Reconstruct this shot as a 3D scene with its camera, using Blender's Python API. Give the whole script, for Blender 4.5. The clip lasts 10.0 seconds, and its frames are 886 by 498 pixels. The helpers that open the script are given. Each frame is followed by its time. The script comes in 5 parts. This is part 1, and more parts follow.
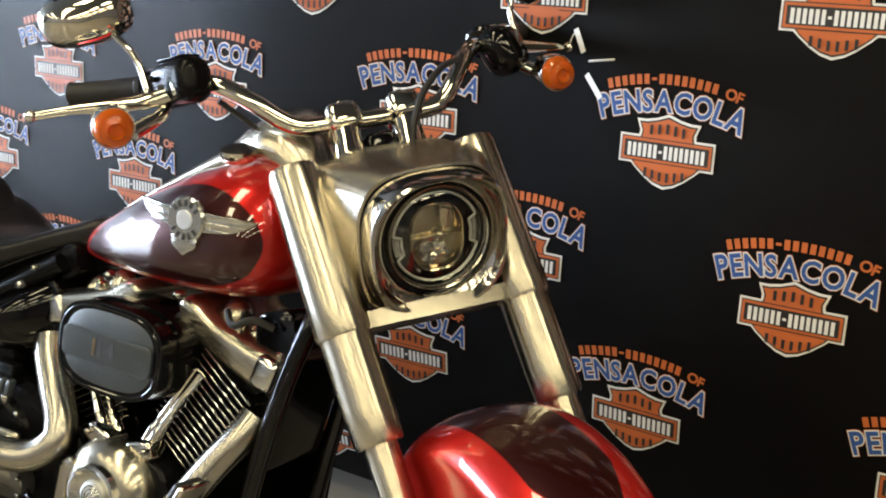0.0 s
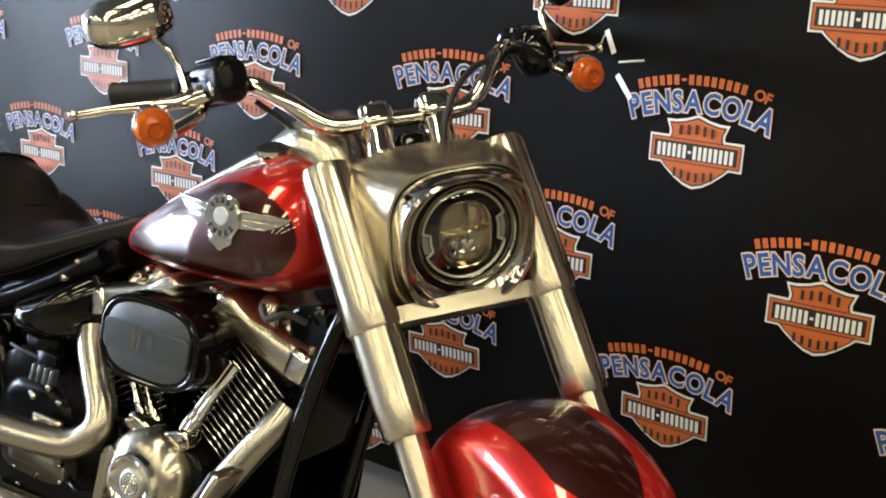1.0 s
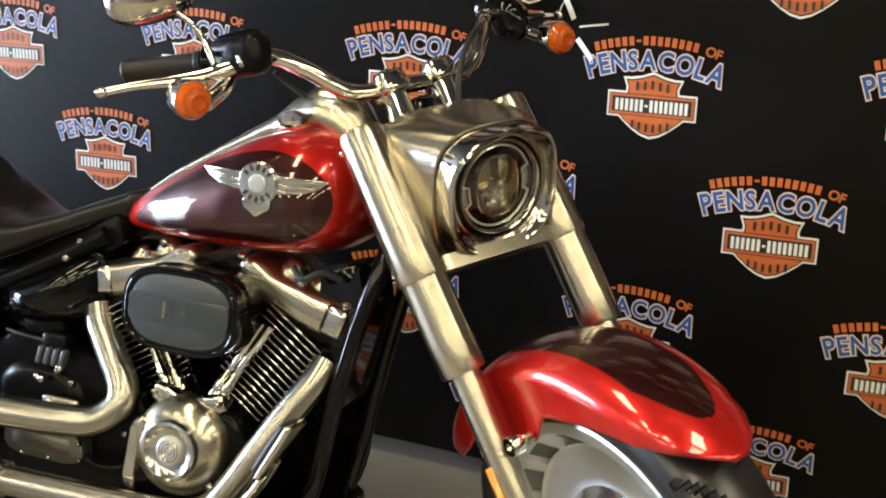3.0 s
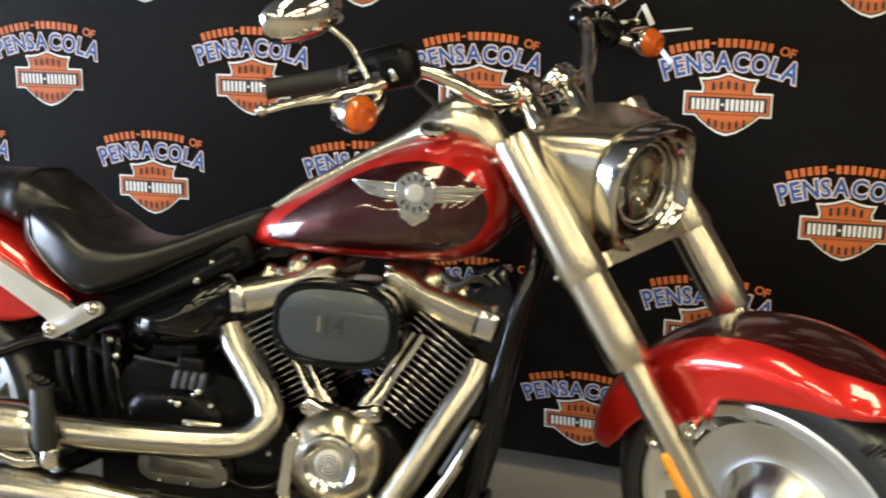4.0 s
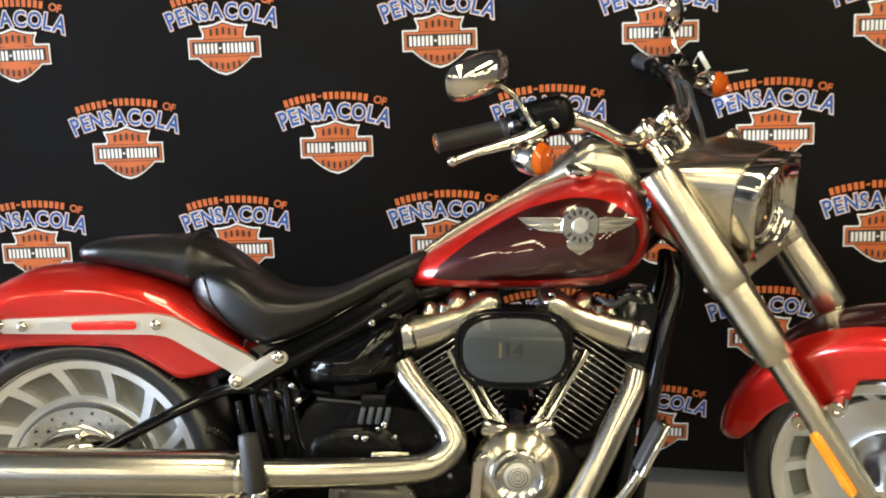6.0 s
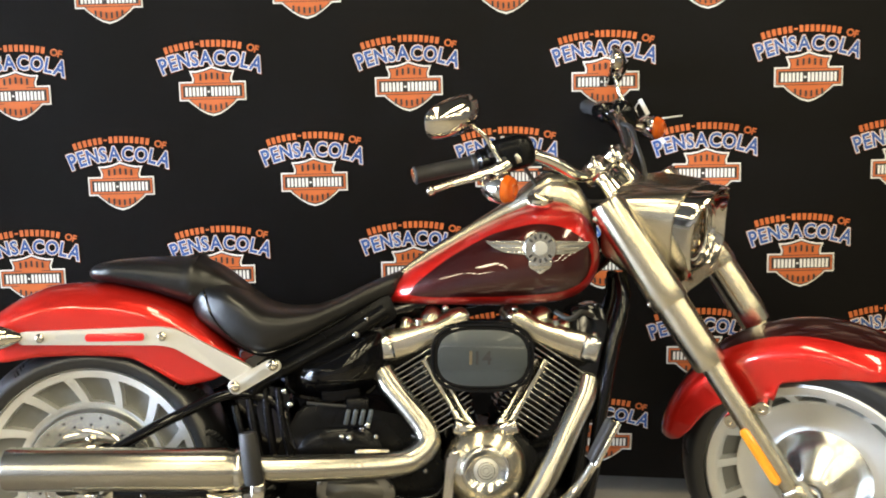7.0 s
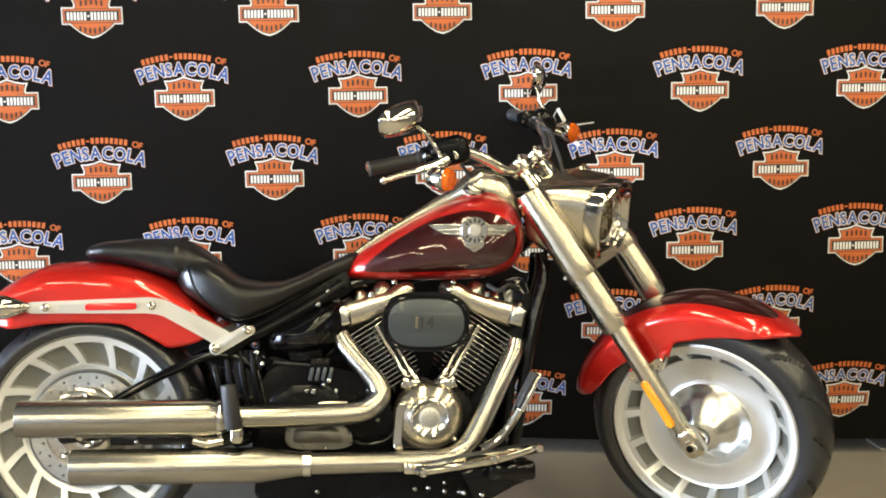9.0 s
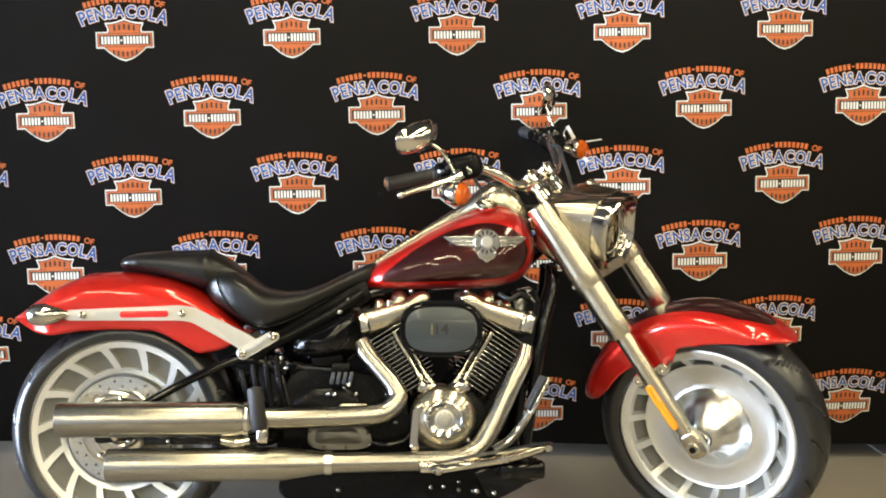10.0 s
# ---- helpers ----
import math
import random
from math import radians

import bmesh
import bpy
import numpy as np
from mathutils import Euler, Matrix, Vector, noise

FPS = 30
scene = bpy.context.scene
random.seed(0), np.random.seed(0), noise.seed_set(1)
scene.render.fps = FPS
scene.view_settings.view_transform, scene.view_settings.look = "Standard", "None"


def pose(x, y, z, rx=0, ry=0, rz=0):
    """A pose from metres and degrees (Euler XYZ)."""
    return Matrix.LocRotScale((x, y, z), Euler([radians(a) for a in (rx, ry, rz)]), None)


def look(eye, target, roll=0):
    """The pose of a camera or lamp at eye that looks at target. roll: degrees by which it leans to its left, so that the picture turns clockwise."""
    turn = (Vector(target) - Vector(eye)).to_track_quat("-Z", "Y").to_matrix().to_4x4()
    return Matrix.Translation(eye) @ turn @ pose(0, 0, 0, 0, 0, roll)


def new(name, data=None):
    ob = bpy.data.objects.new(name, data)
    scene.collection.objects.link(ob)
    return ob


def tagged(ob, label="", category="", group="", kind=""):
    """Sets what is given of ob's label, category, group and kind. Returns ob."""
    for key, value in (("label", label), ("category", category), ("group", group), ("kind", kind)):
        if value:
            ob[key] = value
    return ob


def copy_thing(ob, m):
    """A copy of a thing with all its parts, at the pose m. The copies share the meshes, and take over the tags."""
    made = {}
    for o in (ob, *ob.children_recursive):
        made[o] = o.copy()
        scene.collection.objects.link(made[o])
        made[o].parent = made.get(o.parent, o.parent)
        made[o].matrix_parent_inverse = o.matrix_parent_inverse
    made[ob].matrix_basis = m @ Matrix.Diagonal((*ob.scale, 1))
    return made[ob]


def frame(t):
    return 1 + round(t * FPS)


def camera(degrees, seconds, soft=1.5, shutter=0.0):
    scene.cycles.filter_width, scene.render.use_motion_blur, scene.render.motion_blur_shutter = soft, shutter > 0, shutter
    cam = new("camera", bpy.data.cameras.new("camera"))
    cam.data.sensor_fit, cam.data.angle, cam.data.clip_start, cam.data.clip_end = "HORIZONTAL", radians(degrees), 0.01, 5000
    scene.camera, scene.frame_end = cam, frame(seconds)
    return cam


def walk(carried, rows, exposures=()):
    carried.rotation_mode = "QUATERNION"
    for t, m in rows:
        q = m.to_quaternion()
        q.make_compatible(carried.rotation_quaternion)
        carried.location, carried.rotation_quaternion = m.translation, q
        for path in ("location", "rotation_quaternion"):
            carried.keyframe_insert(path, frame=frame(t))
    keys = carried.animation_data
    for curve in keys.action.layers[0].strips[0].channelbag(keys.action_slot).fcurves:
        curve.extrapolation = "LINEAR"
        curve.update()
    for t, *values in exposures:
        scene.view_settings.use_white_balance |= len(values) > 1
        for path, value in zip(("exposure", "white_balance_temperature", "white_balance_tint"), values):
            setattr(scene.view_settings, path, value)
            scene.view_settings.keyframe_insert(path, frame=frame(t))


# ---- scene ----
LENS = 42.8
WB = 5500
cam = camera(LENS, 10.0, soft=1.9, shutter=0.5)
PATH = [
    (0, (2.292, -1.388, 1.342), (1.313, 0.274, 0.813), 4.7),
    (0.5, (2.313, -1.396, 1.35), (1.292, 0.239, 0.816), 4.7),
    (1, (2.33, -1.409, 1.354), (1.289, 0.211, 0.815), 4.5),
    (1.5, (2.349, -1.419, 1.354), (1.301, 0.196, 0.813), 4.3),
    (2, (2.312, -1.467, 1.354), (1.311, 0.175, 0.802), 4.2),
    (3.3, (1.868, -1.85, 1.303), (1.322, -0.003, 0.771), 4.0),
    (3.5, (1.764, -1.901, 1.299), (1.283, -0.033, 0.772), 3.9),
    (4, (1.517, -1.974, 1.281), (1.106, -0.082, 0.78), 2.7),
    (4.5, (1.25, -2.08, 1.261), (0.952, -0.16, 0.788), 2.0),
    (5, (1.088, -2.15, 1.261), (0.848, -0.219, 0.8), 0.2),
    (5.5, (0.989, -2.189, 1.272), (0.802, -0.247, 0.834), -0.4),
    (6.8, (0.845, -2.557, 1.274), (0.831, -0.582, 0.952), 0.6),
    (7, (0.837, -2.613, 1.271), (0.837, -0.637, 0.96), 0.6),
    (7.5, (0.808, -2.756, 1.271), (0.857, -0.778, 0.974), 0.8),
    (8, (0.748, -2.881, 1.264), (0.859, -0.905, 0.975), 1.1),
    (8.5, (0.738, -2.984, 1.251), (0.876, -1.009, 0.969), 1.2),
    (9, (0.766, -3.093, 1.246), (0.902, -1.116, 0.97), 1.1),
    (9.5, (0.771, -3.208, 1.254), (0.889, -1.229, 0.991), 1.0),
    (10, (0.769, -3.264, 1.254), (0.871, -1.282, 1.006), 0.9),
]
walk(cam, [(t, look(e, g, r)) for t, e, g, r in PATH], exposures=[(0, 0.08, WB, 10), (3.5, 0.24, WB, 10), (5.5, 0.32, WB, 10), (7.5, 0.62, WB, 10), (10, 0.58, WB, 10)])

# ---- light ----
world = bpy.data.worlds.new("world")
scene.world = world
world.use_nodes = True
world.node_tree.nodes["Background"].inputs[0].default_value = (0.5, 0.55, 0.62, 1)
world.node_tree.nodes["Background"].inputs[1].default_value = 0.05


# ---- materials ----
def mat(name, color, rough=0.5, metal=0.0, vary=0.12, scale=8.0, bump=0.0, bump_scale=60.0, coat=0.0, stretch=(1, 1, 1), rough_vary=0.1, trans=0.0, emit=0.0, dark=None, spec=0.5, brushed=0.0, spun=""):
    """A principled material with two scales of colour and roughness variation and fine relief."""
    ma = bpy.data.materials.new(name)
    ma.use_nodes = True
    n, li = ma.node_tree.nodes, ma.node_tree.links
    b = n["Principled BSDF"]
    b.inputs["Metallic"].default_value = metal
    b.inputs["Coat Weight"].default_value = coat
    b.inputs["Coat Roughness"].default_value = 0.03
    b.inputs["Coat IOR"].default_value = 1.6
    b.inputs["Transmission Weight"].default_value = trans
    b.inputs["Specular IOR Level"].default_value = spec
    co = n.new("ShaderNodeTexCoord")
    mp = n.new("ShaderNodeMapping")
    mp.inputs["Scale"].default_value = stretch
    li.new(co.outputs["Object"], mp.inputs["Vector"])
    big, fine = n.new("ShaderNodeTexNoise"), n.new("ShaderNodeTexNoise")
    big.inputs["Scale"].default_value, big.inputs["Detail"].default_value = scale, 4
    fine.inputs["Scale"].default_value, fine.inputs["Detail"].default_value = bump_scale, 3
    li.new(mp.outputs["Vector"], big.inputs["Vector"])
    li.new(mp.outputs["Vector"], fine.inputs["Vector"])
    mix = n.new("ShaderNodeMix")
    mix.data_type = "RGBA"
    lo = dark if dark else tuple(c * (1 - vary) for c in color)
    mix.inputs["A"].default_value = (*lo, 1)
    mix.inputs["B"].default_value = (*[min(1, c * (1 + vary * 0.5)) for c in color], 1)
    li.new(big.outputs["Fac"], mix.inputs["Factor"])
    li.new(mix.outputs["Result"], b.inputs["Base Color"])
    mr = n.new("ShaderNodeMapRange")
    mr.inputs["To Min"].default_value, mr.inputs["To Max"].default_value = max(0.02, rough * (1 - rough_vary)), rough * (1 + rough_vary)
    li.new(fine.outputs["Fac"], mr.inputs["Value"])
    li.new(mr.outputs["Result"], b.inputs["Roughness"])
    if bump:
        bp = n.new("ShaderNodeBump")
        bp.inputs["Strength"].default_value, bp.inputs["Distance"].default_value = bump, 0.0006
        li.new(fine.outputs["Fac"], bp.inputs["Height"])
        li.new(bp.outputs["Normal"], b.inputs["Normal"])
    if brushed:
        tg = n.new("ShaderNodeTangent")
        tg.direction_type = "RADIAL" if spun else "UV_MAP"
        if spun:
            tg.axis = spun
        b.inputs["Anisotropic"].default_value = brushed
        li.new(tg.outputs["Tangent"], b.inputs["Tangent"])
    if emit:
        b.inputs["Emission Color"].default_value, b.inputs["Emission Strength"].default_value = (*color, 1), emit
    return ma


def two_tone(name, first, second):
    """Clear-coated metallic paint in two colours, parted where the mesh's 'panel' distance changes sign, with a fine pale line."""
    ma = mat(name, first, rough=0.3, metal=0.5, spec=0.15, vary=0.1, coat=1.0, bump_scale=900)
    n, li = ma.node_tree.nodes, ma.node_tree.links
    b = n["Principled BSDF"]
    old = b.inputs["Base Color"].links[0].from_socket
    at = n.new("ShaderNodeAttribute")
    at.attribute_name = "panel"
    mr = n.new("ShaderNodeMapRange")
    mr.inputs["From Min"].default_value, mr.inputs["From Max"].default_value = -0.0012, 0.0012
    li.new(at.outputs["Fac"], mr.inputs["Value"])
    mix = n.new("ShaderNodeMix")
    mix.data_type = "RGBA"
    mix.inputs["B"].default_value = (*second, 1)
    li.new(old, mix.inputs["A"])
    li.new(mr.outputs["Result"], mix.inputs["Factor"])
    li.new(mix.outputs["Result"], b.inputs["Base Color"])
    return ma


RED = mat("red_paint", (0.54, 0.016, 0.006), rough=0.3, metal=0.5, spec=0.15, vary=0.1, coat=1.0, bump_scale=900)
TWO = two_tone("two_tone_paint", (0.50, 0.013, 0.006), (0.032, 0.0045, 0.0035))
# chrome and satin base colours carry a tint of the warm lamps
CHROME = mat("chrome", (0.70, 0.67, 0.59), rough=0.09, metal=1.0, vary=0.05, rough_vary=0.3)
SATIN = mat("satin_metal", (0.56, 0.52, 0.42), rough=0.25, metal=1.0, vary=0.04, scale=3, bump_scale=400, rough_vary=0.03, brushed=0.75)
MUFFLER = mat("brushed_muffler_metal", (0.44, 0.42, 0.365), rough=0.27, metal=1.0, vary=0.04, scale=2, bump_scale=300, rough_vary=0.02, brushed=0.6)
BOLT = mat("bolt_steel", (0.45, 0.44, 0.41), rough=0.16, metal=1.0, vary=0.1)
# some warm lamp tint is mixed into this base colour as well
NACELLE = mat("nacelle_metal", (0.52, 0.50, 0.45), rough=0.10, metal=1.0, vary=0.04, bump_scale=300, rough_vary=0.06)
STEEL = mat("machined_metal", (0.64, 0.64, 0.61), rough=0.17, metal=1.0, vary=0.08, bump_scale=25)
WHEEL = mat("silver_wheel_finish", (0.80, 0.81, 0.80), rough=0.36, metal=0.85, vary=0.06, bump_scale=30, coat=0.1, rough_vary=0.03, brushed=0.6, spun="Y")
SPUN = mat("spun_metal", (0.68, 0.68, 0.65), rough=0.25, metal=1.0, vary=0.06, bump_scale=25, rough_vary=0.03, brushed=0.7, spun="Y")
STRUT = mat("satin_silver", (0.56, 0.54, 0.48), rough=0.42, metal=0.6, vary=0.06, bump_scale=30)
CAST = mat("cast_silver", (0.55, 0.55, 0.52), rough=0.4, metal=0.8, vary=0.1, bump=0.05, bump_scale=250)
DIM = mat("dark_cast_metal", (0.16, 0.155, 0.14), rough=0.35, metal=0.8, vary=0.15, bump=0.05, bump_scale=250)
POCKET = mat("grey_wheel_paint", (0.175, 0.177, 0.163), rough=0.42, metal=0.35, vary=0.1)
BLACK = mat("black_gloss", (0.0025, 0.0025, 0.003), rough=0.09, spec=0.35, vary=0.3, coat=0.06)
WRINKLE = mat("black_crackle_paint", (0.004, 0.004, 0.0045), rough=0.25, spec=0.14, vary=0.4, bump=0.2, bump_scale=350)
RUBBER = mat("tyre_rubber", (0.012, 0.013, 0.015), rough=0.30, spec=0.75, vary=0.3, bump=0.02, bump_scale=200)
GRIP = mat("grip_rubber", (0.014, 0.014, 0.015), rough=0.55, vary=0.25, bump=0.1, bump_scale=300)
LEATHER = mat("black_leather", (0.0085, 0.0085, 0.009), spec=0.42, rough=0.32, vary=0.3, bump=0.16, bump_scale=260)
AMBER = mat("amber_lens", (1.0, 0.20, 0.002), rough=0.06, vary=0.3, scale=60, coat=0.1, trans=0.55)
ORANGE = mat("orange_reflector", (1.0, 0.37, 0.012), rough=0.2, vary=0.1, coat=0.5)
REDLENS = mat("red_reflector", (0.6, 0.015, 0.012), rough=0.15, vary=0.1, coat=0.5)
PLUG = mat("grey_plastic", (0.055, 0.065, 0.075), rough=0.35, vary=0.1)
SMOKE = mat("smoked_cover", (0.030, 0.038, 0.042), rough=0.36, vary=0.12, coat=0.12, spec=0.6)
DARK_CHROME = mat("dark_chrome", (0.52, 0.45, 0.31), rough=0.12, metal=1.0, vary=0.15, scale=30)
GLASS = mat("clear_glass", (0.95, 0.97, 0.98), rough=0.02, vary=0.0, trans=1.0)
MIRROR = mat("mirror_glass", (0.85, 0.86, 0.86), rough=0.03, metal=1.0, vary=0.02)


# ---- mesh helpers ----
def finish(name, bm, material):
    bmesh.ops.recalc_face_normals(bm, faces=bm.faces)
    if not bm.loops.layers.uv:
        uv = bm.loops.layers.uv.new("grain")
        for f in bm.faces:
            for lo in f.loops:
                x, y, z = lo.vert.co
                lo[uv].uv = (x + 0.5 * y + 0.3 * z, z - 0.4 * x + 0.7 * y)
    me = bpy.data.meshes.new(name)
    bm.to_mesh(me)
    bm.free()
    for one in material if isinstance(material, (list, tuple)) else [material]:
        me.materials.append(one)
    me.polygons.foreach_set("use_smooth", [True] * len(me.polygons))
    me.set_sharp_from_angle(angle=radians(38))
    return me


def part(name, bm, material, parent, label="", m=None):
    """Links a bmesh as one mesh object under a thing or a part; m places it in the thing's own frame."""
    if m is not None:
        bmesh.ops.transform(bm, matrix=m, verts=bm.verts)
    ob = new(name, finish(name, bm, material))
    ob.parent = parent
    return tagged(ob, label)


def empty(name, m, label, category):
    ob = new(name)
    ob.empty_display_size = 0.1
    ob.matrix_world = m
    return tagged(ob, label, category)


def spline(pts, per=8):
    """Points of a smooth curve through pts."""
    p = [Vector(q) for q in pts]
    p = [2 * p[0] - p[1]] + p + [2 * p[-1] - p[-2]]
    out = []
    for i in range(1, len(p) - 2):
        a, b, c, d = p[i - 1:i + 3]
        for k in range(per):
            t = k / per
            out.append(0.5 * (2 * b + (c - a) * t + (2 * a - 5 * b + 4 * c - d) * t * t + (3 * b - a - 3 * c + d) * t ** 3))
    return out + [p[-2]]


def skin(rings, cap=True, bm=None, close=True):
    """A surface over rings of equally many points."""
    bm = bm or bmesh.new()
    uv = bm.loops.layers.uv.verify()
    rows = [[bm.verts.new(v) for v in r] for r in rings]
    k = len(rows[0])
    for q, (a, b) in enumerate(zip(rows, rows[1:])):
        for i in range(k if close else k - 1):
            j = (i + 1) % k
            f = bm.faces.new((a[i], a[j], b[j], b[i]))
            for lo, at in zip(f.loops, ((q, i), (q, i + 1), (q + 1, i + 1), (q + 1, i))):
                lo[uv].uv = (at[0] * 0.1, at[1] * 0.1)
    if cap:
        bm.faces.new(rows[0][::-1])
        bm.faces.new(rows[-1])
    return bm


def tube(pts, radius, n=14, per=8, smooth=True, bm=None, flat=1.0):
    """A round bar along pts; radius is a number or one per point."""
    path = spline(pts, per) if smooth and len(pts) > 2 else [Vector(q) for q in pts]
    if isinstance(radius, (int, float)):
        rad = [radius] * len(path)
    else:
        rad = np.interp(np.linspace(0, len(pts) - 1, len(path)), range(len(pts)), radius)
    t0 = (path[1] - path[0]).normalized()
    side = t0.cross(Vector((0, 1, 0)) if abs(t0.y) < 0.9 else Vector((1, 0, 0))).normalized()
    rings = []
    for i, p in enumerate(path):
        t = (path[min(i + 1, len(path) - 1)] - path[max(i - 1, 0)]).normalized()
        side = (side - t * side.dot(t)).normalized()
        up = t.cross(side)
        rings.append([p + (side * math.cos(a) + up * math.sin(a) * flat) * rad[i] for a in [2 * math.pi * k / n for k in range(n)]])
    return skin(rings, bm=bm)


def turned(profile, n=48, bm=None, arc=None):
    """A lathe body about the y axis from (radius, y) pairs; a closed profile has no caps."""
    bm = bm or bmesh.new()
    uv = bm.loops.layers.uv.verify()
    rows = []
    for k in range(n):
        a = 2 * math.pi * k / n
        rows.append([bm.verts.new((r * math.cos(a), y, r * math.sin(a))) for r, y in profile])
    for i in range(n):
        a, b = rows[i], rows[(i + 1) % n]
        for j in range(len(profile) - 1):
            f = bm.faces.new((a[j], a[j + 1], b[j + 1], b[j]))
            for lo, at in zip(f.loops, ((j, i), (j + 1, i), (j + 1, i + 1), (j, i + 1))):
                lo[uv].uv = (at[0] * 0.1, at[1] * 0.1)
    bmesh.ops.remove_doubles(bm, verts=bm.verts, dist=1e-5)
    return bm


def disc(r, y0, y1, n=32, bevel=0.0):
    """A flat round body from y0 to y1 with bevelled rims."""
    e = min(bevel, r * 0.5)
    s = 1 if y1 > y0 else -1
    return turned([(0, y0), (r - e, y0), (r, y0 + e * s), (r, y1 - e * s), (r - e, y1), (0, y1)], n)


def plate(outline, y0, y1, bevel=0.004, seg=2):
    """A flat plate with the given x, z outline between y0 and y1, its rims rounded."""
    bm = bmesh.new()
    lo = [bm.verts.new((x, y0, z)) for x, z in outline]
    hi = [bm.verts.new((x, y1, z)) for x, z in outline]
    bm.faces.new(lo)
    bm.faces.new(hi[::-1])
    k = len(outline)
    for i in range(k):
        bm.faces.new((lo[i], hi[i], hi[(i + 1) % k], lo[(i + 1) % k]))
    if bevel:
        ed = [e for e in bm.edges if abs(e.verts[0].co.y - e.verts[1].co.y) < 1e-6]
        bmesh.ops.bevel(bm, geom=ed, offset=bevel, segments=seg, affect="EDGES", profile=0.6)
    return bm


def pillow(outline, y0, y1, k=7, soft=2.2):
    """A domed cover: the outline at y0 swelling towards its middle at y1."""
    cx, cz = sum(p[0] for p in outline) / len(outline), sum(p[1] for p in outline) / len(outline)
    rings = []
    for i in range(k + 1):
        t = i / k
        g = 1 - 0.94 * t
        y = y0 + (y1 - y0) * (1 - (1 - t) ** soft)
        rings.append([Vector((cx + (x - cx) * g, y, cz + (z - cz) * g)) for x, z in outline])
    return skin(rings)


def rounded(pts, r=0.015, k=5):
    """An outline with its corners rounded."""
    out = []
    for i, p in enumerate(pts):
        p = Vector(p)
        a, b = Vector(pts[i - 1]) - p, Vector(pts[(i + 1) % len(pts)]) - p
        d = min(r, a.length * 0.45, b.length * 0.45)
        a, b = p + a.normalized() * d, p + b.normalized() * d
        for j in range(k):
            t = j / (k - 1)
            out.append(tuple(a * (1 - t) ** 2 + p * 2 * t * (1 - t) + b * t * t))
    return out


def block(size, bevel=0.006, seg=2, m=None):
    bm = bmesh.new()
    bmesh.ops.create_cube(bm, size=1)
    for v in bm.verts:
        v.co = Vector([c * s for c, s in zip(v.co, size)])
    if bevel:
        bmesh.ops.bevel(bm, geom=bm.edges[:], offset=min(bevel, min(size) * 0.45), segments=seg, affect="EDGES", profile=0.5)
    if m is not None:
        bmesh.ops.transform(bm, matrix=m, verts=bm.verts)
    return bm


def oval(cx, cz, a, b, power=2.0, n=40):
    out = []
    for k in range(n):
        t = 2 * math.pi * k / n
        c, s = math.cos(t), math.sin(t)
        out.append((cx + a * math.copysign(abs(c) ** (2 / power), c), cz + b * math.copysign(abs(s) ** (2 / power), s)))
    return out


def bolt(parent, x, y, z, r=0.008, h=0.006, material=None, m=None, name="bolt"):
    """A cap screw whose head faces -y, with a socket in it."""
    bm = turned([(0, -h * 0.75), (r * 0.32, -h * 0.75), (r * 0.38, -h * 1.15), (r * 0.7, -h), (r * 0.92, -h * 0.7), (r, -h * 0.25), (r, 0.004), (0, 0.004)], 14)
    bmesh.ops.translate(bm, verts=bm.verts, vec=(x, y, z))
    return part(name, bm, material or BOLT, parent, m=m)


def inside(poly, x, z):
    """Distance to a polygon's rim, positive within."""
    p = np.array(poly)
    q = np.roll(p, -1, axis=0)
    d = q - p
    t = np.clip(((x - p[:, 0]) * d[:, 0] + (z - p[:, 1]) * d[:, 1]) / (d ** 2).sum(1), 0, 1)
    dist = np.hypot(x - p[:, 0] - t * d[:, 0], z - p[:, 1] - t * d[:, 1]).min()
    hit = 0
    for (x1, z1), (x2, z2) in zip(p, q):
        if (z1 > z) != (z2 > z) and x < x1 + (z - z1) / (z2 - z1) * (x2 - x1):
            hit += 1
    return dist if hit % 2 else -dist


# ---- the showroom ----
FLOOR = mat("polished_concrete_floor", (0.25, 0.225, 0.185), rough=0.19, vary=0.25, scale=2.5, bump=0.05, bump_scale=90)
PLASTER = mat("painted_plaster", (0.11, 0.098, 0.082), rough=0.7, vary=0.08, scale=1.5, bump=0.1, bump_scale=120)
PALE = mat("pale_plaster", (0.20, 0.19, 0.18), rough=0.7, vary=0.08, scale=1.5, bump=0.1, bump_scale=120)
CEIL = mat("dark_ceiling_paint", (0.07, 0.068, 0.062), rough=0.8, vary=0.06, scale=2, bump=0.1, bump_scale=150)
VINYL = mat("black_vinyl", (0.0026, 0.0022, 0.0021), rough=0.42, spec=0.13, vary=0.25, scale=3, bump=0.03, bump_scale=400, rough_vary=0.15)
LAMP = mat("warm_diffuser", (1.0, 0.79, 0.43), rough=0.5, vary=0.0, emit=18.5)
SKY = mat("bright_daylight", (0.93, 0.97, 1.0), rough=0.5, vary=0.0, emit=29.0)
FLOOR_PLATE = mat("grey_plate_metal", (0.34, 0.34, 0.32), rough=0.25, metal=0.4, vary=0.12)
WHITE_METAL = mat("white_enamel", (0.75, 0.75, 0.73), rough=0.4, vary=0.05)
INK_WHITE = mat("white_print", (0.76, 0.75, 0.72), rough=0.45, vary=0.05)
INK_BLUE = mat("blue_print", (0.032, 0.082, 0.29), rough=0.42, vary=0.08)
INK_ORANGE = mat("orange_print", (0.48, 0.118, 0.022), rough=0.42, vary=0.08)
INK_BLACK = mat("black_print", (0.02, 0.018, 0.018), rough=0.42, vary=0.1)
X0, X1, YF, YB, HIGH = -10.0, 9.0, -11.0, 1.9, 3.3


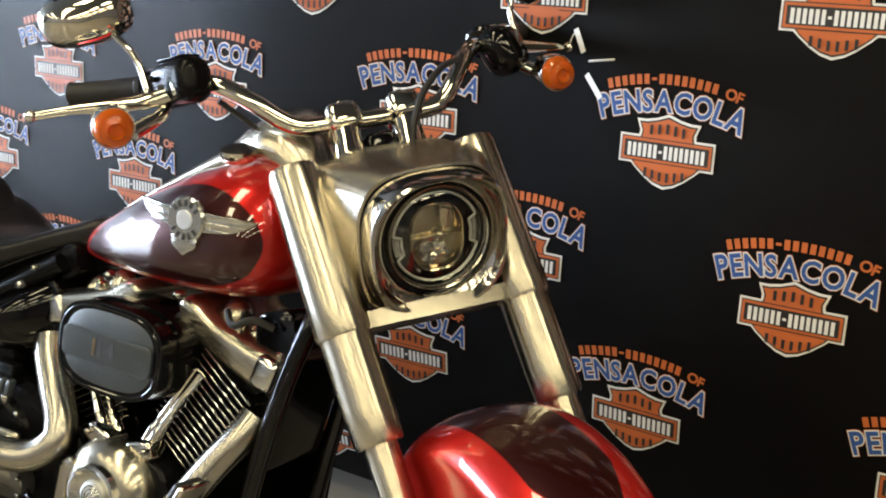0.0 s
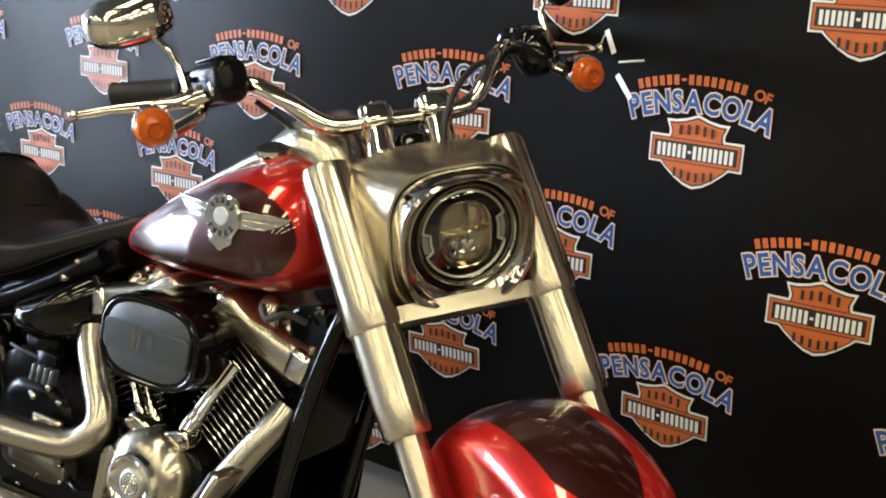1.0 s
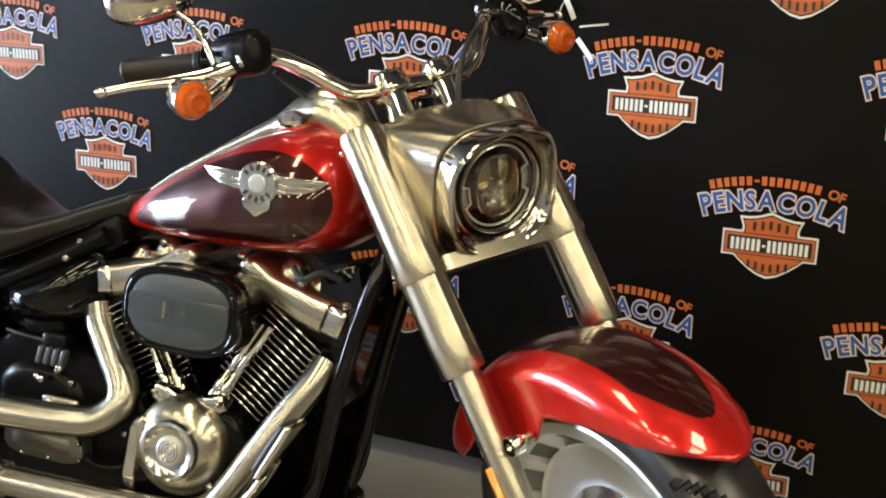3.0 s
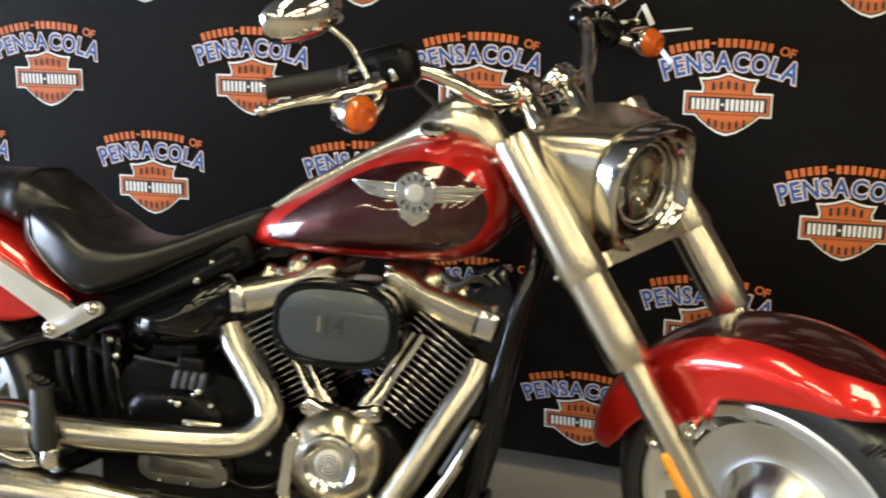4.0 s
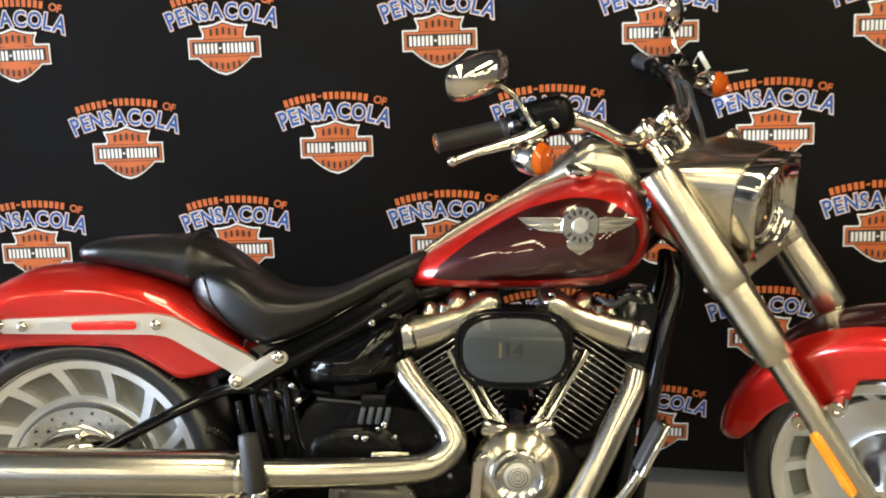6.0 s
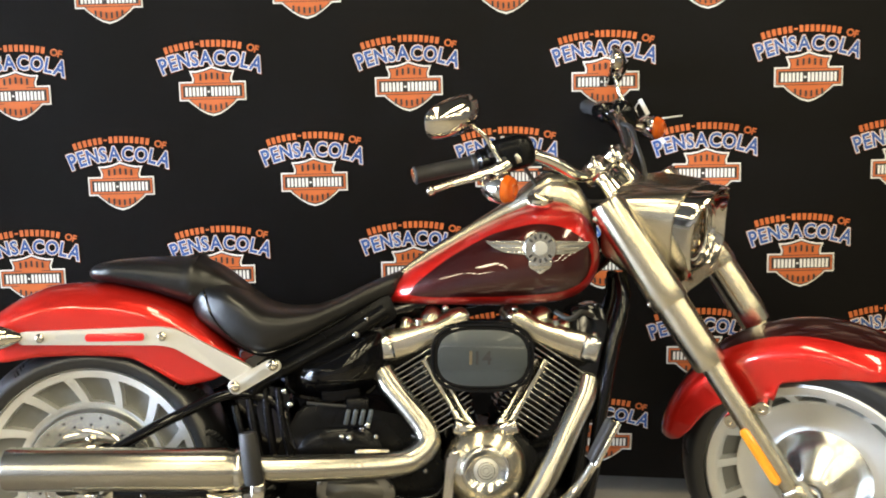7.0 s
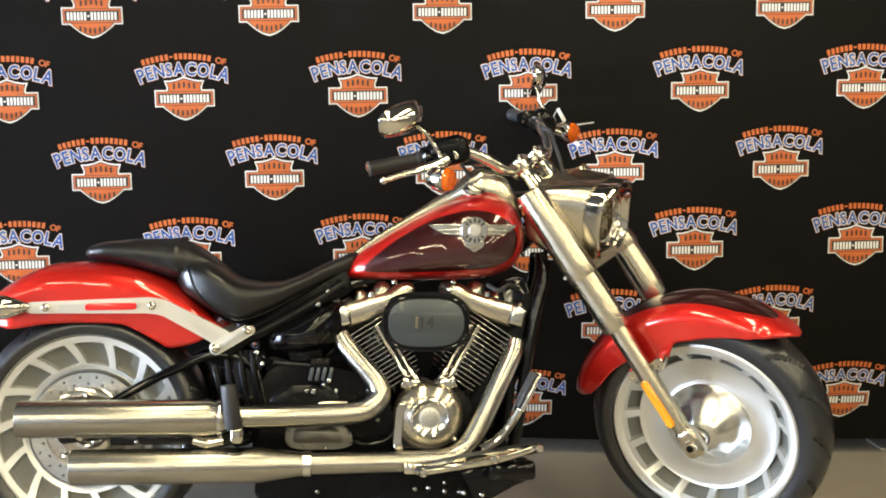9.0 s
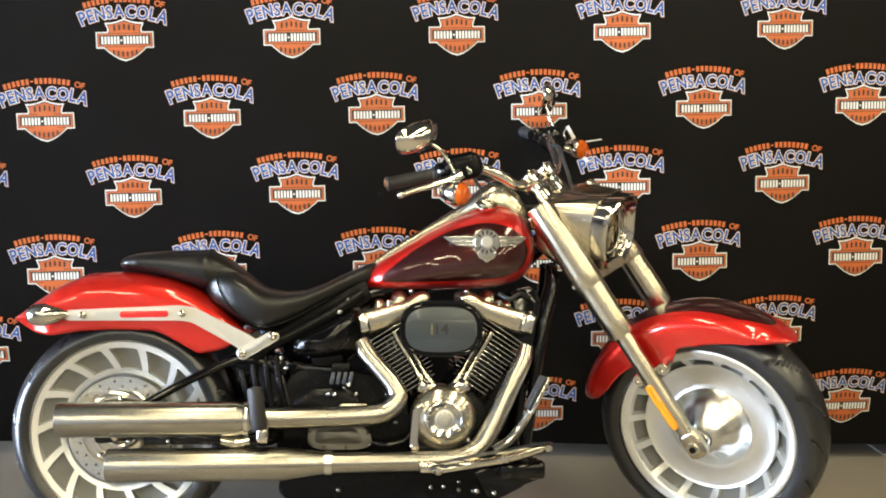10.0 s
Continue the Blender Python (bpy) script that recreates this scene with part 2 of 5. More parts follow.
def wall(name, a, b, material=PLASTER):
    size = [q - p for p, q in zip(a, b)]
    mid = [(p + q) / 2 for p, q in zip(a, b)]
    ob = new(name, finish(name, block(size, 0, m=Matrix.Translation(mid)), material))
    return tagged(ob, kind="structure")


tagged(wall("floor", (X0 - 0.2, YF - 0.2, -0.12), (X1 + 0.2, YB + 0.2, -0.006), FLOOR), "smooth grey-brown polished concrete showroom floor", "floor")
tagged(wall("ceiling", (X0 - 0.2, YF - 0.2, HIGH), (X1 + 0.2, YB + 0.2, HIGH + 0.12), CEIL), "plain dark grey showroom ceiling", "ceiling")
tagged(wall("wall_north", (X0 - 0.2, YB, 0), (X1 + 0.2, YB + 0.2, HIGH)), "plain beige painted wall behind the banner", "wall")
tagged(wall("wall_east", (X1, YF, 0), (X1 + 0.2, YB, HIGH)), "plain beige painted wall", "wall")
# unseen end wall, added pale so that metal facing it reflects more light
tagged(wall("wall_south", (X0 - 0.2, YF - 0.2, 0), (X1 + 0.2, YF, HIGH), PALE), "plain pale painted wall, out of view, to brighten reflections", "wall")
# the west wall is open for a wide shop window
SILL, HEAD, WY0, WY1 = 0.05, 2.9, -6.2, 0.8
for nm, a, b in (("wall_west", (X0 - 0.2, YF, 0), (X0, YB, SILL)), ("wall_west_head", (X0 - 0.2, YF, HEAD), (X0, YB, HIGH)),
                 ("wall_west_pier", (X0 - 0.2, YF, SILL), (X0, WY0, HEAD)), ("wall_west_end", (X0 - 0.2, WY1, SILL), (X0, YB, HEAD))):
    tagged(wall(nm, a, b), "plain beige painted wall round the shop window", "wall")


plate_ob = wall("floor_plate", (2.63, 0.74, -0.006), (4.3, 1.06, -0.001), FLOOR_PLATE)
tagged(plate_ob, "flat pale metal plate lying on the floor", "plate")


def shop_window(name, m, wide, count):
    """A window along its own y axis, glazed in count panes; its sill at z = SILL."""
    high = HEAD - SILL
    win = new(name, finish(name, block((0.14, wide, 0.05), 0.006, m=m @ Matrix.Translation((0, 0, SILL + 0.027))), WHITE_METAL))
    tagged(win, "white metal shop window with tall panes", "window", kind="structure")
    for k in range(count + 1):
        y = (k / count - 0.5) * (wide - 0.06)
        part("window_frame", block((0.06, 0.06, high - 0.06), 0.004, m=m @ Matrix.Translation((-0.05, y, SILL + high / 2 + 0.025))), WHITE_METAL, win)
    for k in range(count):
        y = ((k + 0.5) / count - 0.5) * (wide - 0.06)
        ob = part("pane", block((0.008, wide / count - 0.08, high - 0.07), 0, m=m @ Matrix.Translation((-0.05, y, SILL + high / 2 + 0.025))), GLASS, win)
        ob.visible_shadow = False
    return win


shop_window("window_1", pose(X0 - 0.05, (WY0 + WY1) / 2, 0), WY1 - WY0, 5)
daylight = block((0.1, WY1 - WY0 + 3.2, 3.7), 0, m=Matrix.Translation((X0 - 1.35, (WY0 + WY1) / 2, 1.75)))
for f in daylight.faces:
    f.normal_update()
    f.material_index = 1 if f.normal.x > 0.9 else 0
tagged(new("backdrop", finish("backdrop", daylight, [PLASTER, SKY])), "bright overcast daylight outside the shop window", "sky", kind="structure")


def ceiling_light(x, y):
    lamp = empty("ceiling_light", pose(x, y, HIGH), "warm white ceiling light panel in a white metal frame", "ceiling light")
    tagged(lamp, group="ceiling lights")
    for dx, dy, w, d in ((-0.195, 0, 0.03, 1.16), (0.195, 0, 0.03, 1.16), (0, -0.565, 0.36, 0.03), (0, 0.565, 0.36, 0.03)):
        part("frame", block((w, d, 0.05), 0.005, m=Matrix.Translation((dx, dy, -0.024))), WHITE_METAL, lamp)
    panel = block((0.355, 1.095, 0.02), 0, m=Matrix.Translation((0, 0, -0.03)))
    for f in panel.faces:
        f.normal_update()
        f.material_index = 1 if f.normal.z < -0.9 else 0
    part("diffuser", panel, [WHITE_METAL, LAMP], lamp)
    return lamp


LAMPS = [(0.5 + 2.0 * i, -0.9 - 1.75 * k) for k in range(6) for i in range(-2 if k > 1 else 0, 4)]
light = ceiling_light(*LAMPS[0])
for x, y in LAMPS[1:]:
    copy_thing(light, pose(x, y, HIGH))

# ---- the printed banner ----
BY, TILT = 0.62, radians(2.0)


def wave(x, z):
    """How far the vinyl stands out from its plane."""
    return (0.010 * math.sin(1.7 * x + 0.5 * z + 0.4) + 0.005 * math.sin(4.6 * x - 1.1 * z) + 0.0012 * math.sin(9.5 * x + 2.2 * z)
            + 0.05 * max(0.0, -0.35 - x) ** 1.5 + 0.045 * (0.5 - 0.5 * math.cos(math.pi * min(1.0, max(0.0, (x - 1.1) / 0.8))))
            - 0.25 * max(0.0, 0.62 - z) ** 1.6)


bm = bmesh.new()
NX, NZ = 170, 60
BX0, BX1, BZ0, BZ1 = -2.4, 4.4, 0.05, 3.0
grid = [[bm.verts.new((BX0 + (BX1 - BX0) * i / NX, 0, BZ0 + (BZ1 - BZ0) * j / NZ)) for j in range(NZ + 1)] for i in range(NX + 1)]
for row in grid:
    for v in row:
        v.co.y = BY - wave(v.co.x, v.co.z)
for i in range(NX):
    for j in range(NZ):
        bm.faces.new((grid[i][j], grid[i + 1][j], grid[i + 1][j + 1], grid[i][j + 1]))
back = bmesh.ops.extrude_face_region(bm, geom=bm.faces[:])
bmesh.ops.translate(bm, verts=[v for v in back["geom"] if isinstance(v, bmesh.types.BMVert)], vec=(0, 0.004, 0))
banner = new("backdrop_banner", finish("backdrop_banner", bm, VINYL))
tagged(banner, "black vinyl banner printed with rows of orange and blue emblems", "banner")


def glyphs(word, size, bold):
    """Flat outlines of a word's letters: for each its points, faces and width."""
    out = []
    for ch in word:
        cu = bpy.data.curves.new("glyph", "FONT")
        cu.body, cu.size, cu.offset, cu.resolution_u, cu.fill_mode = ch, size, bold, 3, "BOTH"
        ob = bpy.data.objects.new("glyph", cu)
        me = bpy.data.meshes.new_from_object(ob)
        pts = [(v.co.x, v.co.y) for v in me.vertices]
        fs = [tuple(p.vertices) for p in me.polygons]
        lo, hi = min(p[0] for p in pts), max(p[0] for p in pts)
        out.append(([((x - (lo + hi) / 2), y) for x, y in pts], fs, hi - lo))
        bpy.data.objects.remove(ob)
        bpy.data.curves.remove(cu)
        bpy.data.meshes.remove(me)
    return out


def emblem_layers():
    """The print as flat layers: points (x, z), faces, material slot and lift. The shield's lowest tip is the origin."""
    lay = []

    def poly(pts, slot, lift):
        lay.append((pts, [tuple(range(len(pts)))], slot, lift))

    def mirror_x(half):
        return half + [(-x, z) for x, z in half[::-1] if abs(x) > 1e-6]

    def rect(cx, cz, w, h, slot, lift, lean=0.0):
        c, s = math.cos(lean), math.sin(lean)
        n = 8 if w > 0.05 else 1
        for i in range(n):
            a, b = -w / 2 + w * i / n, -w / 2 + w * (i + 1) / n
            poly([(cx + x * c - z * s, cz + x * s + z * c) for x, z in ((a, -h / 2), (b, -h / 2), (b, h / 2), (a, h / 2))], slot, lift)

    def shield(g):
        return mirror_x([(0, 0 + g * 1.15), (0.020, 0.006 + g), (0.040, 0.018 + g), (0.060, 0.034 + g * 0.9), (0.077 - g * 1.4, 0.050), (0.070 - g, 0.070), (0.057 - g, 0.097), (0.056 - g, 0.106),
                         (0.064 - g * 1.3, 0.127 - g), (0.046 - g * 0.6, 0.127 - g), (0.024, 0.131 - g), (0, 0.140 - g * 1.15)])
    poly(shield(0), 0, 1)
    rect(0, 0.070, 0.190, 0.054, 0, 1.4)
    poly(shield(0.0045), 3, 2)
    poly(shield(0.0075), 2, 3)
    rect(0, 0.070, 0.182, 0.046, 3, 3.5)
    rect(0, 0.070, 0.178, 0.042, 2, 4)
    rect(0, 0.070, 0.168, 0.032, 3, 5)
    for k in range(15):
        rect(-0.0735 + 0.0105 * k, 0.069, 0.0066, 0.025 if k != 6 else 0.005, 0, 7)
    for k in range(5):
        rect(-0.032 + 0.016 * k, 0.109 + 0.004 * (1 - abs(k - 2) / 2), 0.0062, 0.018, 3, 7)
    for k in range(6):
        rect(-0.0375 + 0.015 * k, 0.029 - 0.007 * (1 - abs(k - 2.5) / 2.5), 0.0058, 0.017, 3, 7)
    # the arched line of small orange marks
    R = 0.445
    marks = [0.9] * 6 + [0.45] + [0.9] * 8 + [0, 0, 0]
    ang = -0.128 / R
    step = 2 * -ang / (len(marks) - 1)
    for k, h in enumerate(marks):
        a = ang + step * k
        if h:
            rect(R * math.sin(a), 0.143 - 0.385 + R * math.cos(a), 0.0102, 0.0185 if h > 0.5 else 0.005, 2, 1, -a)
    for k, (pts, fs, w) in enumerate(glyphs("OF", 0.0275, 0.0008)):
        a = ang + step * (16.1 + k * 1.15)
        c, sn = math.cos(a), math.sin(a)
        bx, bz = R * sn, 0.143 - 0.385 + R * c
        lay.append(([(bx + x * c + (z - 0.0095) * sn, bz - x * sn + (z - 0.0095) * c) for x, z in pts], fs, 2, 1))
    # the arched town name
    for slot, bold, lift in ((2, 0.0046, 1), (0, 0.0036, 2), (1, 0.0014, 3)):
        gl = glyphs("PENSACOLA", 0.0545, bold)
        thin = glyphs("PENSACOLA", 0.0545, 0.0)
        total = sum(g[2] for g in thin) + 0.006 * 8
        s = 0.280 / total
        at = -0.140
        for (pts, fs, w), (_, _, tw) in zip(gl, thin):
            mid = at + tw * s / 2
            at += (tw + 0.006) * s
            a = mid / 0.385
            grow = 1.0 + 0.14 * (abs(mid) / 0.14) ** 2
            c, sn = math.cos(a), math.sin(a)
            bx, bz = 0.385 * sn, 0.1445 - 0.385 + 0.385 * c
            lay.append(([(bx + x * s * c + z * grow * sn, bz - x * s * sn + z * grow * c) for x, z in pts], fs, slot, lift))
    return lay


LAYERS = emblem_layers()


def emblem(cx, cz):
    vs, fs, slots = [], [], []
    for pts, faces, slot, lift in LAYERS:
        k = len(vs)
        for x, z in pts:
            wx, wz = cx + x * math.cos(TILT) - z * math.sin(TILT), cz + x * math.sin(TILT) + z * math.cos(TILT)
            vs.append((wx, BY - wave(wx, wz) - 0.0012 - lift * 0.0006, wz))
        fs += [tuple(k + i for i in f) for f in faces]
        slots += [slot] * len(faces)
    me = bpy.data.meshes.new("printed_emblem")
    me.from_pydata(vs, [], fs)
    for one in (INK_WHITE, INK_BLUE, INK_ORANGE, INK_BLACK):
        me.materials.append(one)
    me.polygons.foreach_set("material_index", slots)
    for p in me.polygons:
        if p.normal.y > 0:
            p.flip()
    ob = new("printed_emblem", me)
    ob.parent = banner


for row in range(-3, 6):
    for col in range(-8, 15):
        if (col + row) % 2 == 0:
            gx, gz = ((col - 4.5) * 0.3 + 1.27) * 0.925, (1.224 - (row - 1) * 0.2845) * 0.925
            x, z = gx * math.cos(TILT) - gz * math.sin(TILT) + 0.02, gx * math.sin(TILT) + gz * math.cos(TILT)
            if BX0 + 0.2 < x < BX1 - 0.2 and BZ0 + 0.04 < z < BZ1 - 0.3:
                slack = {3: (0.010, 0.0), 4: (0.012, 0.008), 5: (0.011, 0.026)}.get(row, (0.0, 0.0))
                emblem(x + (0.006 if x > 1.4 else 0.0) - (slack[0] if x > 1.2 else 0.0), z - slack[1])


# ---- the motorcycle ----
# BIKE: its own frame on its side stand (x ahead, y to its left, z up). FORK: the steered front end, about the front axle.
BIKE = pose(0, -0.095, 0, 0, 0, 2) @ pose(0, 0, 0, -9, 0, 0)
up = Vector((-0.5501, 0.1570, 0.8202)).normalized()
left = Vector((0.527, 0.827, 0.195))
left = (left - up * left.dot(up)).normalized()
ahead = left.cross(up)
FRONT = Matrix(((ahead.x, left.x, up.x, 1.735), (ahead.y, left.y, up.y, -0.033), (ahead.z, left.z, up.z, 0.3225), (0, 0, 0, 1)))
FORK = BIKE.inverted() @ FRONT
bike = empty("motorcycle", BIKE, "red and maroon cruiser motorcycle leaning on its side stand", "motorcycle")


def tyre_mesh(R, half, bead, grooves, lean=0.28):
    """A tyre about the y axis with diagonal grooves cut into its tread."""
    bm = bmesh.new()
    prof = []
    for k in range(29):
        th = math.pi / 2 * (-1 + k / 14)
        r = bead + (R - bead) * max(0.0, math.cos(th)) ** 0.62
        prof.append((r, half * math.sin(th) * (1 - 0.10 * max(0.0, 1 - (r - bead) / (0.30 * (R - bead))))))
    n = 660
    rows = []
    for i in range(n):
        ang = 2 * math.pi * i / n
        ring = []
        for r, y in prof:
            a = abs(y) / half
            cut = 0.0
            if 0.12 < a < 0.93:
                ph = (ang * grooves / (2 * math.pi) + (0.5 if y > 0 else 0) - a * lean * grooves / 4 + 0.12 * a * a) % 1.0
                if ph < 0.10 and r > bead + 0.25 * (R - bead):
                    cut = 0.011
            ring.append(bm.verts.new(((r - cut) * math.cos(ang), y, (r - cut) * math.sin(ang))))
        rows.append(ring)
    for i in range(n):
        a, b = rows[i], rows[(i + 1) % n]
        for j in range(len(prof) - 1):
            bm.faces.new((a[j], a[j + 1], b[j + 1], b[j]))
    return bm


def wheel_face(profile, r_in, r_out, count, sweep, side, deep=0.020, spoke=0.26):
    """One side of a disc wheel: a turned face with count recessed pockets between r_in and r_out."""
    bm = bmesh.new()
    pr = sorted(set([p[0] for p in profile] + list(np.linspace(r_in, r_out, 9)) + [r_in + 0.002, r_out - 0.002]))
    hs = np.interp(pr, [p[0] for p in profile], [p[1] for p in profile])
    per = 26
    n = count * per
    rows = []
    for i in range(n):
        ring = []
        for r, h in zip(pr, hs):
            a = 2 * math.pi * i / n
            ph = (i % per) / per
            inn = r_in + 0.001 < r < r_out - 0.001 and spoke / 2 < ph < 1 - spoke / 2
            tw = sweep * (r_out - r) / (r_out - r_in) if r > r_in else sweep
            ring.append((bm.verts.new((r * math.cos(a + tw), side * (h - (deep if inn else 0)), r * math.sin(a + tw))), inn))
        rows.append(ring)
    for i in range(n):
        a, b = rows[i], rows[(i + 1) % n]
        for j in range(len(pr) - 1):
            q = (a[j], a[j + 1], b[j + 1], b[j])
            fc = bm.faces.new([v for v, _ in q])
            fc.material_index = 1 if all(k for _, k in q) else 0
    return bm


def wheel(name, m, half, bead_y, face, pockets, label, grooves, sweep, k=1.0):
    """tyre, rim barrel, two faces and hub about the axle."""
    rim = part(name, turned([(0.226, -bead_y), (0.246, -bead_y - 0.004), (0.249, -bead_y + 0.004), (0.238, -bead_y + 0.016), (0.21, 0), (0.238, bead_y - 0.016),
                             (0.249, bead_y - 0.004), (0.246, bead_y + 0.004), (0.226, bead_y), (0.2, 0), (0.226, -bead_y)], 96), STEEL, bike, label, m @ Matrix.Diagonal((k, 1, k, 1)))
    part("tyre", tyre_mesh(0.339 if k > 1.05 else 0.314, half, 0.243 * k, grooves), RUBBER, rim, "black rubber tyre with grooved tread", m)
    for side in (-1, 1):
        part("wheel_disc", wheel_face(face, pockets[0], pockets[1], pockets[2], sweep, side), [WHEEL, POCKET], rim, "machined metal disc with grey pockets", m @ Matrix.Diagonal((k, 1, k, 1)))
    return rim


FW = FORK @ Matrix.Translation((0.010, 0.010, 0))
fw = wheel("front_wheel", FW, 0.082, 0.062, [(0.03, 0.090), (0.055, 0.080), (0.088, 0.035), (0.1, 0.022), (0.12, 0.014), (0.128, 0.0125), (0.15, 0.0125), (0.172, 0.0155), (0.182, 0.019), (0.214, 0.066), (0.219, 0.071), (0.236, 0.073), (0.243, 0.068)],
           (0.183, 0.213, 15), "polished solid disc front wheel", 15, 0.03, 1.095)
for s in (-1, 1):
    part("hub", turned([(0, s * 0.118), (0.022, s * 0.118), (0.026, s * 0.112), (0.028, s * 0.09), (0.04, s * 0.09), (0.05, s * 0.08)], 32), CHROME, fw, m=FW)
    flare = [(0.030, 0.104), (0.040, 0.101), (0.050, 0.094), (0.060, 0.083), (0.070, 0.072), (0.080, 0.062), (0.090, 0.053), (0.100, 0.0420), (0.108, 0.0330), (0.116, 0.0240), (0.124, 0.0165), (0.130, 0.0120)]
    cone = turned([(r, s * y) for r, y in flare], 80)
    # the casting is slightly fluted round the axle
    for v in cone.verts:
        a = math.atan2(v.co.z, v.co.x)
        v.co.y += s * 0.0010 * math.sin(14 * a + 0.6) * max(0.0, min(1.0, (math.hypot(v.co.x, v.co.z) - 0.034) / 0.03, (0.122 - math.hypot(v.co.x, v.co.z)) / 0.04))
    part("hub_cone", cone, SPUN, fw, "polished flared hub cone", FW)
RWC = Matrix.Translation((0.034, 0, 0.332))
rw = wheel("rear_wheel", RWC, 0.122, 0.098, [(0.03, 0.06), (0.06, 0.06), (0.07, 0.05), (0.13, 0.056), (0.146, 0.078), (0.152, 0.084), (0.166, 0.087), (0.2, 0.094), (0.222, 0.100), (0.238, 0.104), (0.243, 0.100)],
           (0.166, 0.222, 14), "machined disc rear wheel with grey pockets", 14, -0.14, 1.035)
rotor = bmesh.new()
turned([(0.108, -0.096), (0.148, -0.096), (0.149, -0.095), (0.149, -0.090), (0.108, -0.090), (0.108, -0.096)], 72, rotor)
part("brake_disc", rotor, SPUN, rw, "drilled steel brake disc", RWC)
part("hub", turned([(0, -0.112), (0.03, -0.112), (0.034, -0.108), (0.036, -0.104), (0.050, -0.108), (0.058, -0.106), (0.066, -0.099), (0.078, -0.098), (0.104, -0.100), (0.110, -0.098), (0.111, -0.090), (0.06, -0.06), (0, -0.06)], 48), CHROME, rw, m=RWC)
# flat black discs on the rotor stand in for the shade inside its holes
holes = bmesh.new()
for ringr, cnt, off in ((0.120, 20, 0), (0.137, 20, 0.5)):
    for k in range(cnt):
        a = 2 * math.pi * (k + off) / cnt
        h = disc(0.0034, -0.0967, -0.0955, 8)
        bmesh.ops.translate(h, verts=h.verts, vec=(ringr * math.cos(a), 0, ringr * math.sin(a)))
        tmp = bpy.data.meshes.new("t")
        h.to_mesh(tmp)
        h.free()
        holes.from_mesh(tmp)
        bpy.data.meshes.remove(tmp)
part("hole_shade_discs", holes, BLACK, rw, "black discs for the shade inside the drilled holes", RWC)
for k in range(5):
    a = 2 * math.pi * k / 5 + 0.3
    bolt(rw, 0.089 * math.cos(a), -0.099, 0.089 * math.sin(a), 0.0115, 0.010, CHROME, m=RWC)

# --- fork legs, axle, lower covers ---
for s in (-1, 1):
    LEG = FORK @ Matrix.Translation((0.010, s * 0.1515 + 0.0045, -0.017 if s > 0 else 0))
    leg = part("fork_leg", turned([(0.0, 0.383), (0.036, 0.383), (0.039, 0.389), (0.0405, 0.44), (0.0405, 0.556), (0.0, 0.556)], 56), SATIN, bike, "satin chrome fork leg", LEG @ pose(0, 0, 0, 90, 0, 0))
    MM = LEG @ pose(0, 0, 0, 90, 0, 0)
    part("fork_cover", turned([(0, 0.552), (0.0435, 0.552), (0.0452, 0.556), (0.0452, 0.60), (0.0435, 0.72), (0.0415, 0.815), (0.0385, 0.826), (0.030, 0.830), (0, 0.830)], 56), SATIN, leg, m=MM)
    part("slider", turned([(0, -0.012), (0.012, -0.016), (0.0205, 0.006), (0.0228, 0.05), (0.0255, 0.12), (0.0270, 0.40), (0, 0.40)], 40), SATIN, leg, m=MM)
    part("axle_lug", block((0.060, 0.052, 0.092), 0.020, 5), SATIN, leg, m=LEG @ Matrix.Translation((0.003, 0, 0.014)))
    cap = turned([(0, -0.002), (0.010, -0.002), (0.010, -0.010), (0.017, -0.010), (0.019, -0.006), (0.019, 0.01), (0, 0.01)], 24)
    if s > 0:
        bmesh.ops.rotate(cap, verts=cap.verts, matrix=Matrix.Rotation(math.pi, 3, "Z"))
    part("axle_nut", cap, CHROME, leg, m=LEG @ Matrix.Translation((0.004, s * 0.024, 0.006)))
    # a black disc fills the nut's recess in place of the shade there
    part("socket_shade", disc(0.0095, -0.012, 0.002, 16), BLACK, leg, "black disc for the shade inside the axle socket", LEG @ Matrix.Translation((0.004, s * 0.024, 0.006)) @ (Matrix.Identity(4) if s < 0 else pose(0, 0, 0, 0, 0, 180)))
    if s < 0:
        refl = plate(rounded([(-0.012, 0.078), (0.012, 0.078), (0.012, 0.226), (-0.012, 0.226)], 0.011), -0.006, 0.004, 0.003)
        part("reflector", refl, ORANGE, leg, "long orange reflector", LEG @ Matrix.Translation((-0.008, -0.0252, 0.0)) @ pose(0, 0, 0, 0, 0, -24))
        for z, x in ((0.806, -0.030), (0.575, -0.032)):
            bolt(leg, x, -0.030, z, 0.006, 0.005, CHROME, LEG)

# --- front fender ---
FA = [(17, 0.404, 0.012, 0.402), (20, 0.404, 0.045, 0.396), (26, 0.402, 0.078, 0.372), (33, 0.400, 0.095, 0.346), (44, 0.397, 0.101, 0.322), (58, 0.395, 0.103, 0.298),
      (68, 0.393, 0.103, 0.290), (73, 0.392, 0.103, 0.250), (78, 0.391, 0.103, 0.238), (92, 0.390, 0.103, 0.244), (98, 0.389, 0.103, 0.283), (108, 0.388, 0.103, 0.292), (122, 0.387, 0.102, 0.300), (130, 0.387, 0.094, 0.318),
      (134.5, 0.387, 0.075, 0.345), (136.5, 0.387, 0.05, 0.362)]


